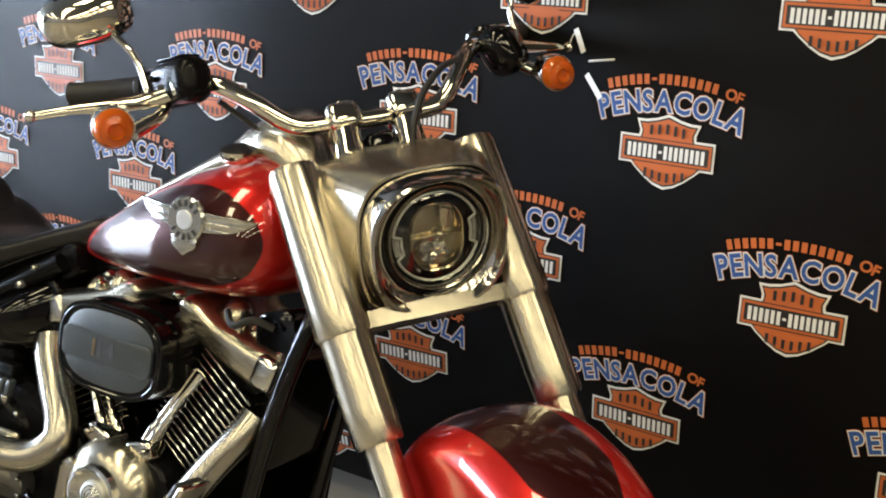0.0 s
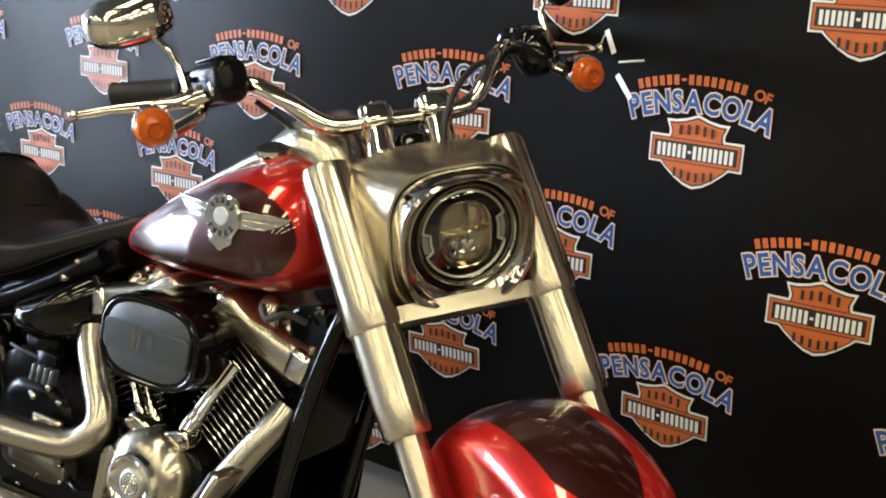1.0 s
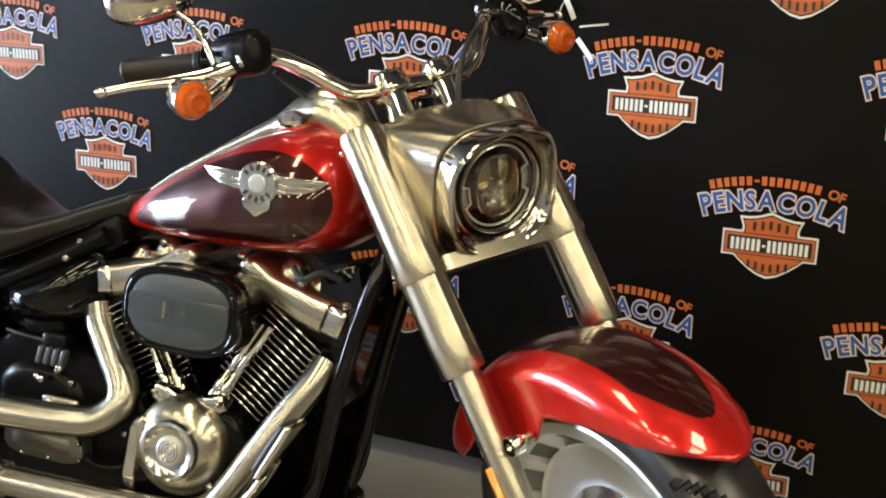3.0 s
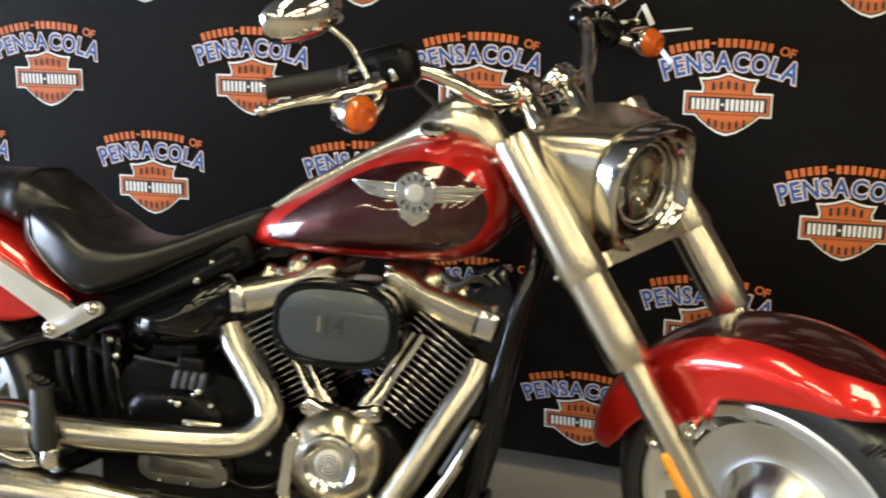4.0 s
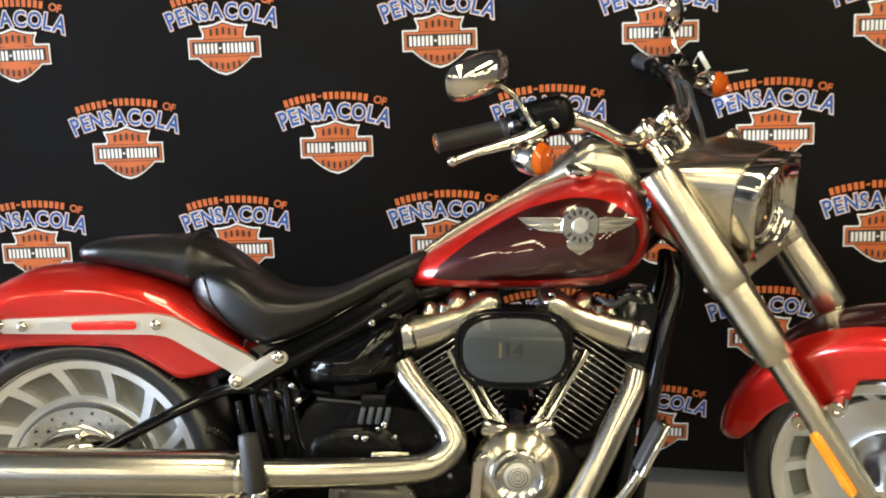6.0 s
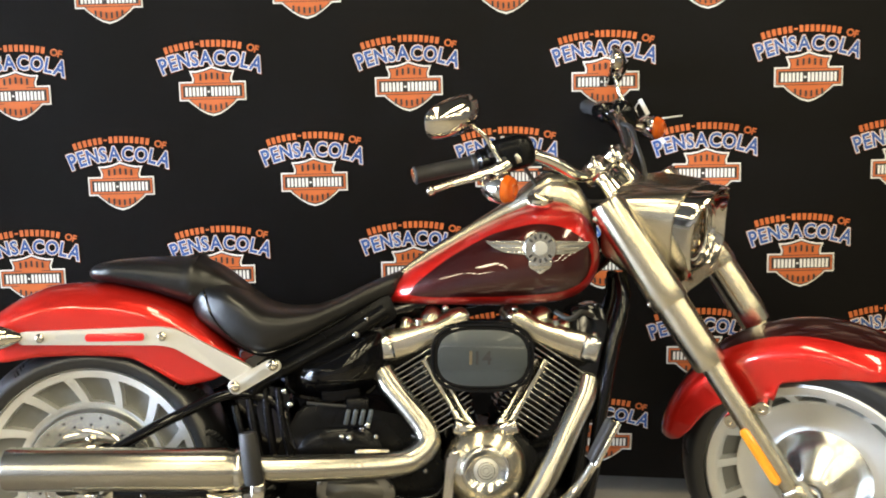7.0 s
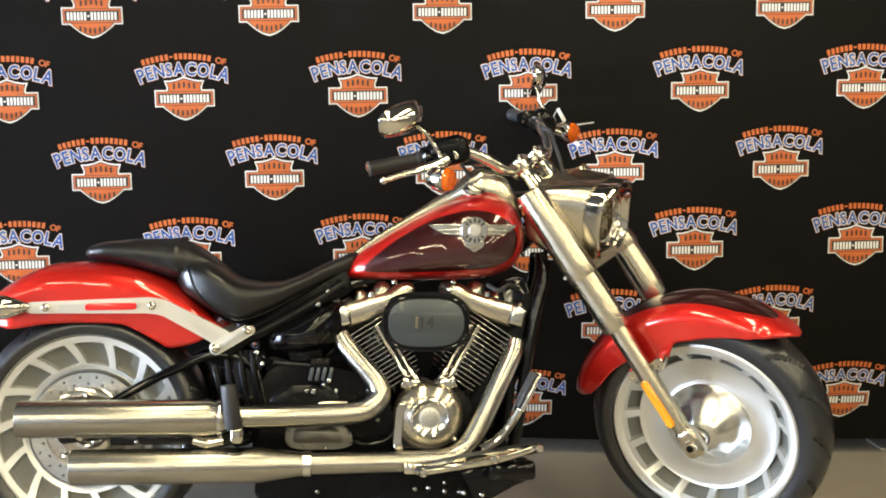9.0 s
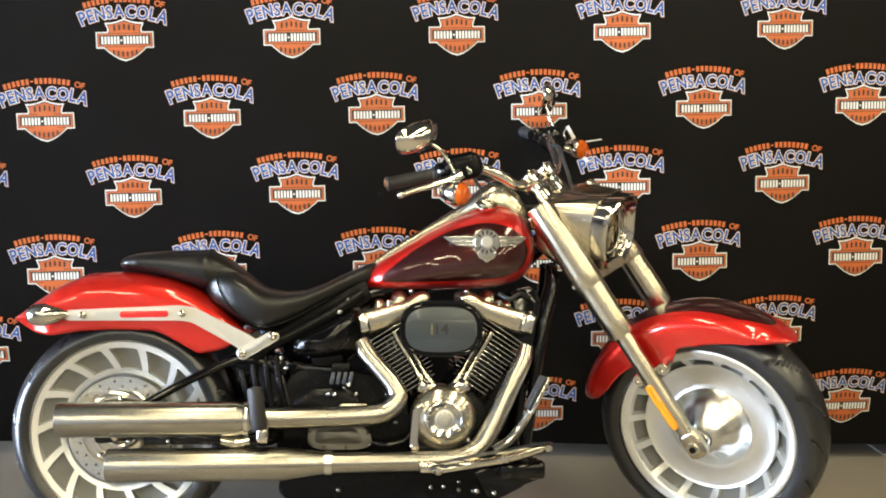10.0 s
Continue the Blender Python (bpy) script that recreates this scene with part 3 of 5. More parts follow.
def fender_front():
    bm = bmesh.new()
    fine = np.linspace(17, 136.5, 110)
    col = [np.interp(fine, [r[0] for r in FA], [r[i] for r in FA]) for i in (1, 2, 3)]
    for c in col:
        c[1:-1] = (c[:-2] + c[1:-1] * 2 + c[2:]) / 4
    rings, panel = [], []
    for a, rc, hw, re in zip(fine, *col):
        ring = []
        for k in range(41):
            t = -1 + k / 20
            q = abs(t)
            if q < 0.62:
                ph = q / 0.62 * math.pi / 2
                lat, r = hw * math.sin(ph) ** 0.92, rc - min(0.045, rc - re) * (1 - math.cos(ph)) 
            else:
                lat = hw + 0.002 * (q - 0.62)
                r0 = rc - min(0.045, rc - re)
                r = r0 + (re - r0) * (q - 0.62) / 0.38
            lat = math.copysign(lat, t)
            ring.append(Vector((r * math.cos(radians(a)), lat, r * math.sin(radians(a)))))
            edge = 0.060 * min(1, max(0, (a - 27) / 15)) ** 0.5
            panel.append(min(edge - abs(lat), (a - 27) * 0.006) if q < 0.7 else -0.02)
        rings.append(ring)
    skin(rings, cap=False, bm=bm, close=False)
    return bm, panel


def two_tone_part(name, bm, panel, parent, label, m, thick=0.003):
    ob = part(name, bm, TWO, parent, label, m)
    at = ob.data.attributes.new("panel", "FLOAT", "POINT")
    at.data.foreach_set("value", panel)
    so = ob.modifiers.new("thickness", "SOLIDIFY")
    so.thickness, so.offset = thick, 0
    return ob


bm, pan = fender_front()
ff = two_tone_part("front_fender", bm, pan, bike, "red front fender with a dark maroon top panel", FORK)
part("fender_bracket", block((0.11, 0.03, 0.022), 0.006, 2, Matrix.Translation((0.018, -0.122, 0.246))), SATIN, ff, m=FORK)
for fx, fz in ((0.061, 0.246), (-0.024, 0.247)):
    ring = turned([(0.007, -0.01), (0.016, -0.01), (0.018, -0.006), (0.018, 0.012), (0, 0.012), (0, -0.006), (0.007, -0.006), (0.007, -0.01)], 20)
    bmesh.ops.translate(ring, verts=ring.verts, vec=(fx, -0.146, fz))
    part("mount_bolt", ring, CHROME, ff, "chrome fender mount bolt", FORK)

# --- headlight nacelle ---
NAC = FORK @ Matrix.Translation((0.098, 0.013, 0.640)) @ Matrix.Rotation(radians(-3.4), 4, "X") @ Matrix.Rotation(radians(36), 4, "Y")
# cowl sections from the fork to its front lip: place, half width, top, bottom, squareness
COWL = [(-0.202, 0.110, 0.068, 0.040, 5.0), (-0.198, 0.146, 0.090, 0.052, 6.0), (-0.176, 0.150, 0.099, 0.072, 6.0), (-0.142, 0.147, 0.107, 0.100, 5.0), (-0.105, 0.140, 0.112, 0.119, 4.2), (-0.068, 0.129, 0.115, 0.130, 3.6),
        (-0.040, 0.1195, 0.1145, 0.131, 3.2), (-0.037, 0.1185, 0.1138, 0.130, 3.2), (-0.036, 0.115, 0.110, 0.126, 3.1), (-0.046, 0.113, 0.108, 0.124, 3.1)]
COWL_PEAK = (0, 0, 0, 0, 0.05, 0.25, 0.55, 0.6, 0.6, 0.5)
# polished surround of the lamp, with a peaked upper edge
BEZEL = [(-0.046, 0.1135, 0.1085, 0.1245, 3.1), (-0.030, 0.1140, 0.1095, 0.1240, 2.9), (-0.010, 0.1135, 0.110, 0.1215, 2.8), (0.004, 0.1120, 0.109, 0.1185, 2.7), (0.010, 0.1090, 0.107, 0.1150, 2.6), (0.009, 0.1060, 0.1045, 0.1115, 2.5),
         (-0.006, 0.1015, 0.1005, 0.1035, 2.3), (-0.014, 0.0975, 0.097, 0.0965, 2.1), (-0.009, 0.0945, 0.0945, 0.0925, 2.02), (-0.008, 0.0925, 0.0925, 0.0905, 2.0), (-0.012, 0.091, 0.091, 0.089, 2.0), (-0.045, 0.091, 0.091, 0.089, 2.0)]
BEZEL_PEAK = (0.5, 0.7, 0.9, 1.0, 1.0, 0.95, 0.5, 0.22, 0.08, 0.03, 0, 0)


def hood(sections, peaks, raised):
    """A lofted shell about the lamp's axis whose upper edge comes forward; raised: how much the rear of its top stands up in the middle."""
    rings = []
    for (s, hw, t, b, pw), peak in zip(sections, peaks):
        ring = []
        for k in range(80):
            a = 2 * math.pi * k / 80
            c, sn = math.cos(a), math.sin(a)
            y = hw * math.copysign(abs(c) ** (2 / pw), c)
            z = (t if sn > 0 else b) * math.copysign(abs(sn) ** (2 / pw), sn)
            if sn > 0:
                z += raised * max(0.0, min(1.0, (0.092 - abs(y)) / 0.02)) * max(0.0, min(1.0, (-0.085 - s) / 0.07))
            ring.append(Vector((s + peak * (0.026 * max(0, sn) ** 1.3 - 0.010 * max(0, -sn) ** 2), y, z)))
        rings.append(ring)
    dense = []
    for i in range(len(rings) - 1):
        p0, p1, p2, p3 = rings[max(0, i - 1)], rings[i], rings[i + 1], rings[min(len(rings) - 1, i + 2)]
        near = abs(sections[i][0] - sections[i + 1][0]) < 0.012
        for k in range(4):
            u = k / 4
            if near:
                dense.append([b.lerp(c, u) for b, c in zip(p1, p2)])
            else:
                dense.append([0.5 * (2 * b + (c - a) * u + (2 * a - 5 * b + 4 * c - d) * u * u + (3 * b - a - 3 * c + d) * u ** 3) for a, b, c, d in zip(p0, p1, p2, p3)])
    dense.append(rings[-1])
    return skin(dense, cap=False)


cowl = hood(COWL, COWL_PEAK, 0.010)
cowl.verts.ensure_lookup_table()
cowl.faces.new([cowl.verts[k] for k in range(80)][::-1])
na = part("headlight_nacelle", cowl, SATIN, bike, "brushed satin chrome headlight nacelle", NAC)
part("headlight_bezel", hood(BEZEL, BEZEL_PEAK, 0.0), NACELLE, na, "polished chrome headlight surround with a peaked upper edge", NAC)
part("valance", plate(rounded([(-0.03, -0.15), (-0.03, 0.15), (0.016, 0.145), (0.030, 0.118), (0.030, -0.118), (0.016, -0.145)], 0.02), 0, 0.026, 0.010, 4), SATIN, na,
     "satin metal lower clamp", FORK @ Matrix.Translation((0.008, 0.0045, 0.544)) @ Matrix.Rotation(radians(-3.4), 4, "X") @ pose(0, 0, 0, 90, 0, 0))
LY = NAC @ Matrix.Translation((-0.008, 0.003, 0.001)) @ pose(0, 0, 0, 0, 0, 90) @ Matrix.Diagonal((1.1, 1, 1.1, 1))
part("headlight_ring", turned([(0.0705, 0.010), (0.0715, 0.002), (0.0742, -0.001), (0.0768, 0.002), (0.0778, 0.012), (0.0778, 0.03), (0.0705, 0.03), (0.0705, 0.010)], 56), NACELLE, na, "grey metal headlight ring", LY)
part("lamp_bowl", turned([(0, 0.045), (0.050, 0.042), (0.066, 0.03), (0.071, 0.016), (0.0775, 0.007), (0.0835, 0.004), (0.0835, 0.05), (0, 0.06)], 48), BLACK, na, "black headlight bowl", LY)
# projector unit: an upright rounded slot with a smooth upper reflector, a shelf and a lower cluster
SLOT = oval(0, 0, 0.0375, 0.0465, 2.7, 44)
part("projector", plate([(x * 0.98, z * 0.98) for x, z in SLOT], 0.022, 0.044, 0), DARK_CHROME, na, "upright oval projector lamp unit", LY)
wall_rings = [[Vector((x * k, y, z * k)) for x, z in SLOT] for y, k in ((0.010, 1.06), (0.008, 1.04), (0.009, 1.0), (0.024, 0.95))]
part("projector_rim", skin(wall_rings, cap=False), DARK_CHROME, na, "bright rim of the projector lamp", LY)
for x0, wide, deep, tall in ((-0.034, 0.043, 0.004, 0.040), (0.010, 0.024, 0.007, 0.036)):
    fold = skin([[Vector((x0 + wide * u, 0.0215 - deep * math.sin(math.pi * u) * (0.35 + 0.65 * q / 8), 0.003 + tall * (1 - 0.35 * (2 * (x0 + wide * u) / 0.075) ** 2) * q / 8)) for q in range(9)] for u in [i / 10 for i in range(11)]], cap=False, close=False)
    part("upper_reflector", fold, DARK_CHROME, na, "golden folded upper reflector", LY)
part("reflector_shelf", block((0.070, 0.014, 0.004), 0.0015, 2, pose(0, 0.015, 0.001)), DARK_CHROME, na, m=LY)
jewel = bmesh.new()
bmesh.ops.create_icosphere(jewel, subdivisions=2, radius=0.0055)
part("projector_lens", jewel, CHROME, na, "small bright lamp bead", LY @ Matrix.Translation((0.006, 0.012, 0.002)))
lower = turned([(0.008, 0.020), (0.013, 0.014), (0.017, 0.013), (0.020, 0.018)], 28)
bmesh.ops.translate(lower, verts=lower.verts, vec=(-0.011, 0, -0.019))
part("projector_lens", lower, CHROME, na, "ring of the low-beam lens", LY)
rng = random.Random(5)
for k in range(12):
    fx, fz = rng.uniform(-0.024, 0.026), rng.uniform(-0.036, -0.008)
    part("reflector_facet", block((rng.uniform(0.005, 0.010), 0.004, rng.uniform(0.008, 0.014)), 0.001, 1, pose(fx, 0.015, fz, rng.uniform(-28, 28), rng.uniform(-60, 60), rng.uniform(-28, 28))), (CHROME, BOLT, DARK_CHROME)[k % 3], na, m=LY)
# running light: a thin line round the lamp, notched inward on both sides
line = []
for k in range(120):
    a = radians(3 * k)
    r = 0.0520 if (k * 3 > 342 or k * 3 < 20 or 172 < k * 3 < 203) else 0.0640
    line.append((r * math.cos(a), 0.0135, r * math.sin(a)))
part("running_light", tube(line + line[:1], 0.0019, 8, 1, smooth=False), CAST, na, "thin pale outline of the running light", LY)
for a0, a1 in ((-16, 18), (174, 201)):
    pts = [(0.0585 * math.cos(radians(a0 + (a1 - a0) * t / 8)), 0.018, 0.0585 * math.sin(radians(a0 + (a1 - a0) * t / 8))) for t in range(9)]
    part("running_light", tube(pts, 0.0050, 8, 1, flat=0.5), POCKET, na, "grey pad in the notch of the running light", LY)
gl = part("headlight_glass", turned([(0, -0.006), (0.03, -0.003), (0.055, 0.003), (0.071, 0.012), (0.071, 0.014), (0.055, 0.005), (0.03, -0.001), (0, -0.004)], 48), GLASS, na, "clear headlight glass", LY)
gl.visible_shadow = False

# --- handlebar and controls ---
# the left half of the bar droops a little
DROOP = Matrix(((1, 0, 0, 0), (0, 1, 0, 0), (0, -0.08, 1, 0), (0, 0, 0, 1)))
bar_path = [(-0.215, -0.41, 1.112), (-0.13, -0.30, 1.062), (-0.062, -0.215, 1.022), (-0.040, -0.165, 0.972), (-0.034, -0.11, 0.914), (-0.032, -0.05, 0.902), (-0.032, 0.08, 0.902), (-0.030, 0.145, 0.910),
            (-0.028, 0.19, 0.952), (-0.050, 0.245, 1.012), (-0.13, 0.34, 1.060), (-0.215, 0.45, 1.110)]
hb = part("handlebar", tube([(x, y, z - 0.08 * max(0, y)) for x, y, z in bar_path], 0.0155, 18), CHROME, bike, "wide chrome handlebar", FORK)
for s in (-1, 1):
    FS = FORK if s < 0 else FORK @ DROOP @ Matrix.Translation((0, 0.04, 0))
    g0, g1 = Vector((-0.128, s * 0.302, 1.062)), Vector((-0.214, s * 0.408, 1.110))
    d = g1 - g0
    part("grip", tube([g0, g0 + d * 0.06, g0 + d * 0.08, g1 - d * 0.05, g1 - d * 0.02, g1], [0.021, 0.021, 0.0185, 0.0185, 0.021, 0.019], 20, smooth=False), GRIP, hb, "black rubber grip", FS)
    q = Matrix.Translation(Vector((-0.090, s * 0.268, 1.044))) @ d.to_track_quat("X", "Z").to_matrix().to_4x4()
    part("switch_housing", tube([g0 - d * 0.52, g0 - d * 0.48, g0 - d * 0.30, g0 - d * 0.06, g0 - d * 0.02], [0.022, 0.029, 0.031, 0.029, 0.022], 24, smooth=False), BLACK, hb, "rounded black switch housing", FS)
    for k in (-1, 1):
        part("switch_button", block((0.014, 0.012, 0.010), 0.003, 2, q @ Matrix.Translation((0.01 + 0.012 * k, -s * 0.029, 0.008 * k - 0.004))), GRIP, hb, m=FS)
    if s < 0:
        ax = Vector((-0.115, -0.050, 0.045)).to_track_quat("X", "Z").to_matrix().to_4x4()
        mc = part("master_cylinder", block((0.118, 0.062, 0.076), 0.026, 6, Matrix.Translation((-0.070, -0.256, 1.036)) @ ax), WRINKLE, hb, "black brake fluid housing", FS)
        # a low lid on top
        part("reservoir_lid", block((0.078, 0.034, 0.004), 0.0018, 2, Matrix.Translation((-0.070, -0.256, 1.036)) @ ax @ Matrix.Translation((0, 0, 0.0385))), WRINKLE, mc, m=FS)
        part("lever_pivot", block((0.030, 0.034, 0.030), 0.009, 3, pose(-0.050, -0.262, 1.018)), CHROME, mc, "chrome lever pivot", FS)
    else:
        ax = d.to_track_quat("X", "Z").to_matrix().to_4x4()
        mc = part("clutch_perch", block((0.092, 0.074, 0.092), 0.035, 6, Matrix.Translation((-0.078, 0.284, 1.016)) @ ax), BLACK, hb, "rounded black clutch lever perch", FS)
        part("lever_pivot", block((0.034, 0.036, 0.028), 0.009, 3, pose(-0.058, 0.285, 1.012)), CHROME, mc, "chrome lever pivot", FS)
    lv = [(-0.055, s * 0.250, 1.020), (-0.078, s * 0.305, 1.020), (-0.102, s * 0.36, 1.030), (-0.122, s * 0.43, 1.045), (-0.138, s * 0.488, 1.053)]
    if s > 0:
        lv = [(-0.062, 0.285, 1.018), (-0.074, 0.315, 1.018), (-0.088, 0.35, 1.020), (-0.104, 0.40, 1.023), (-0.116, 0.440, 1.024)]
    part("lever", tube(lv, [0.012, 0.015, 0.012, 0.008, 0.0075], 12, flat=0.6), CHROME, hb, "polished chrome hand lever", FS)
    ball = bmesh.new()
    bmesh.ops.create_uvsphere(ball, u_segments=14, v_segments=10, radius=0.0105)
    part("lever_ball", ball, CHROME, hb, m=FS @ Matrix.Translation(lv[-1]))
    st = [(-0.063, s * 0.312, 1.03), (-0.060, s * 0.314, 1.075), (-0.055, s * 0.325, 1.105), (-0.058, s * 0.352, 1.15)]
    mi = part("mirror", tube(st, [0.006, 0.006, 0.0055, 0.005], 10), CHROME, bike, "chrome rear-view mirror", FS)
    # the mirror head: a rounded teardrop bowl that faces the rider
    rings = []
    for dep, k in ((0.0, 0.96), (0.004, 1.0), (0.018, 0.93), (0.032, 0.72), (0.042, 0.42), (0.046, 0.1)):
        rings.append([Vector((dep, y * k, z * k)) for y, z in oval(0, 0, 0.075, 0.043 if s < 0 else 0.042, 2.7, 40)])
    head = skin(rings)
    MH = FS @ (Matrix.Translation((-0.070, -0.371, 1.172)) @ pose(0, 0, 0, -6, 40, -23) if s < 0 else Matrix.Translation((-0.066, 0.364, 1.156)) @ pose(0, 0, 0, 0, 38, 38) @ pose(0, 0, 0, -14, 0, 0))
    part("mirror_head", head, CHROME, mi, "chrome mirror shell", MH)
    part("mirror_glass", plate(oval(0, 0, 0.070, 0.039 if s < 0 else 0.038, 2.7, 40), -0.001, 0.001, 0), MIRROR, mi, "silver mirror glass", MH @ Matrix.Translation((-0.003, 0, 0)) @ pose(0, 0, 0, 0, 0, 90))
    # turn signal: chrome bullet with an amber lens towards the front
    ts = part("turn_signal", turned([(0, 0.052), (0.018, 0.050), (0.030, 0.034), (0.033, 0.012), (0.034, 0.0), (0.033, -0.004), (0.031, -0.004), (0.026, 0.010), (0.012, 0.022), (0, 0.024)], 36), CHROME, bike, "chrome turn signal with an amber lens",
              FS @ Matrix.Translation((-0.045, s * (0.382 if s < 0 else 0.352), 0.971 if s < 0 else 0.947)) @ Matrix.Rotation(radians(36), 4, "Y") @ pose(0, 0, 0, 0, 0, 90))
    part("amber_lens", turned([(0, -0.018), (0.010, -0.020), (0.013, -0.025), (0.017, -0.022), (0.021, -0.020), (0.025, -0.019), (0.030, -0.010), (0.032, -0.003), (0.029, -0.003), (0.026, -0.011), (0.015, -0.016), (0, -0.014)], 36), AMBER, ts, "amber lens",
         FS @ Matrix.Translation((-0.045, s * (0.382 if s < 0 else 0.352), 0.971 if s < 0 else 0.947)) @ Matrix.Rotation(radians(36), 4, "Y") @ pose(0, 0, 0, 0, 0, 90))
    bulb = bmesh.new()
    bmesh.ops.create_uvsphere(bulb, u_segments=14, v_segments=10, radius=0.009)
    part("bulb", bulb, ORANGE, ts, "amber bulb", FS @ Matrix.Translation((-0.045, s * (0.382 if s < 0 else 0.352), 0.971 if s < 0 else 0.947)) @ Matrix.Rotation(radians(36), 4, "Y") @ pose(0, 0, 0, 0, 0, 90) @ Matrix.Translation((0, 0.008, 0)))
    part("signal_stalk", tube([(-0.066, s * (0.352 if s < 0 else 0.322), 0.965), (-0.080, s * 0.30, 0.990), (-0.088, s * 0.285, 1.015)], [0.013, 0.011, 0.012], 12), CHROME, ts, m=FS)
    ry = s * 0.054 + 0.026
    riser = tube([(-0.016, ry - 0.012, 0.828), (-0.022, ry - 0.006, 0.866), (-0.034, ry, 0.896)], [0.027, 0.0235, 0.026], 20)
    rs = part("riser", riser, CHROME, bike, "chrome handlebar riser", FORK)
    part("riser_clamp", block((0.068, 0.058, 0.050), 0.015, 4, Matrix.Translation((-0.034, ry, 0.901)) @ pose(0, 0, 0, 0, -14, 0)), CHROME, rs, m=FORK)
    for k in (-1, 1):
        hd = disc(0.006, 0, 0.01, 12, 0.002)
        part("clamp_bolt", hd, CHROME, rs, m=FORK @ Matrix.Translation((-0.034, ry, 0.901)) @ pose(0, 0, 0, 0, -14, 0) @ Matrix.Translation((k * 0.019, 0, 0.018)) @ pose(0, 0, 0, 90, 0, 0))
part("throttle_cable", tube([(-0.085, 0.30, 1.005), (-0.055, 0.24, 0.982), (0.012, 0.158, 0.947), (0.030, 0.102, 0.905), (0.035, 0.066, 0.858), (0.025, 0.052, 0.82)], 0.0058, 8), GRIP, hb, "black cable", FORK)
part("brake_hose", tube([(-0.09, -0.2, 1.0), (-0.13, -0.12, 0.93), (-0.09, -0.07, 0.86), (-0.03, -0.05, 0.82)], 0.005, 8), GRIP, hb, "black hose", FORK)

part("cable_guide", block((0.05, 0.06, 0.05), 0.016, 4, pose(-0.045, 0.026, 0.848)), BLACK, hb, "black cable guide between the risers", FORK)
# paper tags left on the clutch lever
for k, (x, y, z, tilt) in enumerate(((-0.088, 0.490, 0.984, -4), (-0.100, 0.490, 0.895, 10))):
    part("lever_tag", block((0.012, 0.0012, 0.056 if k else 0.048), 0.0004, 1, pose(x, y, z, 0, -tilt, 20)), INK_WHITE, hb, "pale paper tag on the clutch lever", FORK)
part("lever_tag", block((0.086, 0.004, 0.004), 0.001, 1, pose(-0.045, 0.490, 0.922, 0, 24, 0)), INK_WHITE, hb, "thin pale tag strip", FORK)
part("tag_string", tube([(-0.118, 0.482, 0.985), (-0.105, 0.486, 0.998), (-0.088, 0.490, 1.004)], 0.0012, 6), INK_WHITE, hb, m=FORK)

# --- fuel tank ---
TK = [(0.705, 0.735, 0.762, 0.022), (0.722, 0.730, 0.785, 0.055), (0.760, 0.728, 0.812, 0.085), (0.82, 0.727, 0.848, 0.116), (0.90, 0.726, 0.897, 0.146), (0.98, 0.727, 0.938, 0.166), (1.05, 0.730, 0.965, 0.174),
      (1.11, 0.735, 0.974, 0.170), (1.155, 0.748, 0.964, 0.156), (1.19, 0.775, 0.935, 0.126), (1.207, 0.81, 0.895, 0.085), (1.213, 0.84, 0.865, 0.03)]
PANEL = rounded([(0.748, 0.752), (0.80, 0.800), (0.86, 0.845), (0.954, 0.897), (1.05, 0.921), (1.115, 0.912), (1.166, 0.880), (1.183, 0.838), (1.165, 0.788), (1.11, 0.761), (0.98, 0.751), (0.80, 0.747)], 0.03)


def tank():
    xs = [t[0] for t in TK]
    fine = sorted(list(np.linspace(0.705, 1.213, 90)) + [0.707, 0.710, 1.2115, 1.209])
    v = [np.interp(fine, xs, [t[i] for t in TK]) for i in (1, 2, 3)]
    for c in v:
        for _ in range(3):
            c[2:-2] = (c[:-4] + c[1:-3] * 2 + c[2:-2] * 3 + c[3:-1] * 2 + c[4:]) / 9
    rings, panel = [], []
    for x, zb, zt, hw in zip(fine, *v):
        zm = zb + (zt - zb) * 0.38
        ring = []
        for k in range(72):
            a = 2 * math.pi * k / 72
            c, s = math.cos(a), math.sin(a)
            pw = 2.15 if s > 0 else 3.0
            y = hw * math.copysign(abs(c) ** (2 / pw), c)
            z = zm + ((zt - zm) if s > 0 else (zm - zb)) * math.copysign(abs(s) ** (2 / (2.3 if s > 0 else 2.8)), s)
            ring.append(Vector((x, y, z)))
            panel.append(inside(PANEL, x, z) if abs(y) > 0.02 else -0.03)
        rings.append(ring)
    return skin(rings), panel


bm, pan = tank()
tk = part("fuel_tank", bm, TWO, bike, "red teardrop fuel tank with a dark maroon side panel")
tk.data.attributes.new("panel", "FLOAT", "POINT").data.foreach_set("value", pan)
# console along the tank's spine, rising to the instrument pod
CN = [(0.72, 0.788, 0.014, 0.006), (0.80, 0.845, 0.020, 0.010), (0.92, 0.915, 0.028, 0.014), (1.0, 0.955, 0.038, 0.025), (1.045, 0.975, 0.056, 0.046), (1.09, 0.982, 0.066, 0.070), (1.13, 0.975, 0.066, 0.074), (1.165, 0.952, 0.056, 0.066), (1.195, 0.925, 0.042, 0.045), (1.21, 0.90, 0.02, 0.02)]
rings = []
for x in np.linspace(0.72, 1.21, 56):
    z, hw, h = [float(np.interp(x, [c[0] for c in CN], [c[i] for c in CN])) for i in (1, 2, 3)]
    rings.append([Vector((x, hw * math.copysign(abs(math.cos(a)) ** 0.7, math.cos(a)), z + (h if math.sin(a) > 0 else 0.03) * math.sin(a))) for a in [2 * math.pi * k / 28 for k in range(28)]])
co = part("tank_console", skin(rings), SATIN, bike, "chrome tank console")
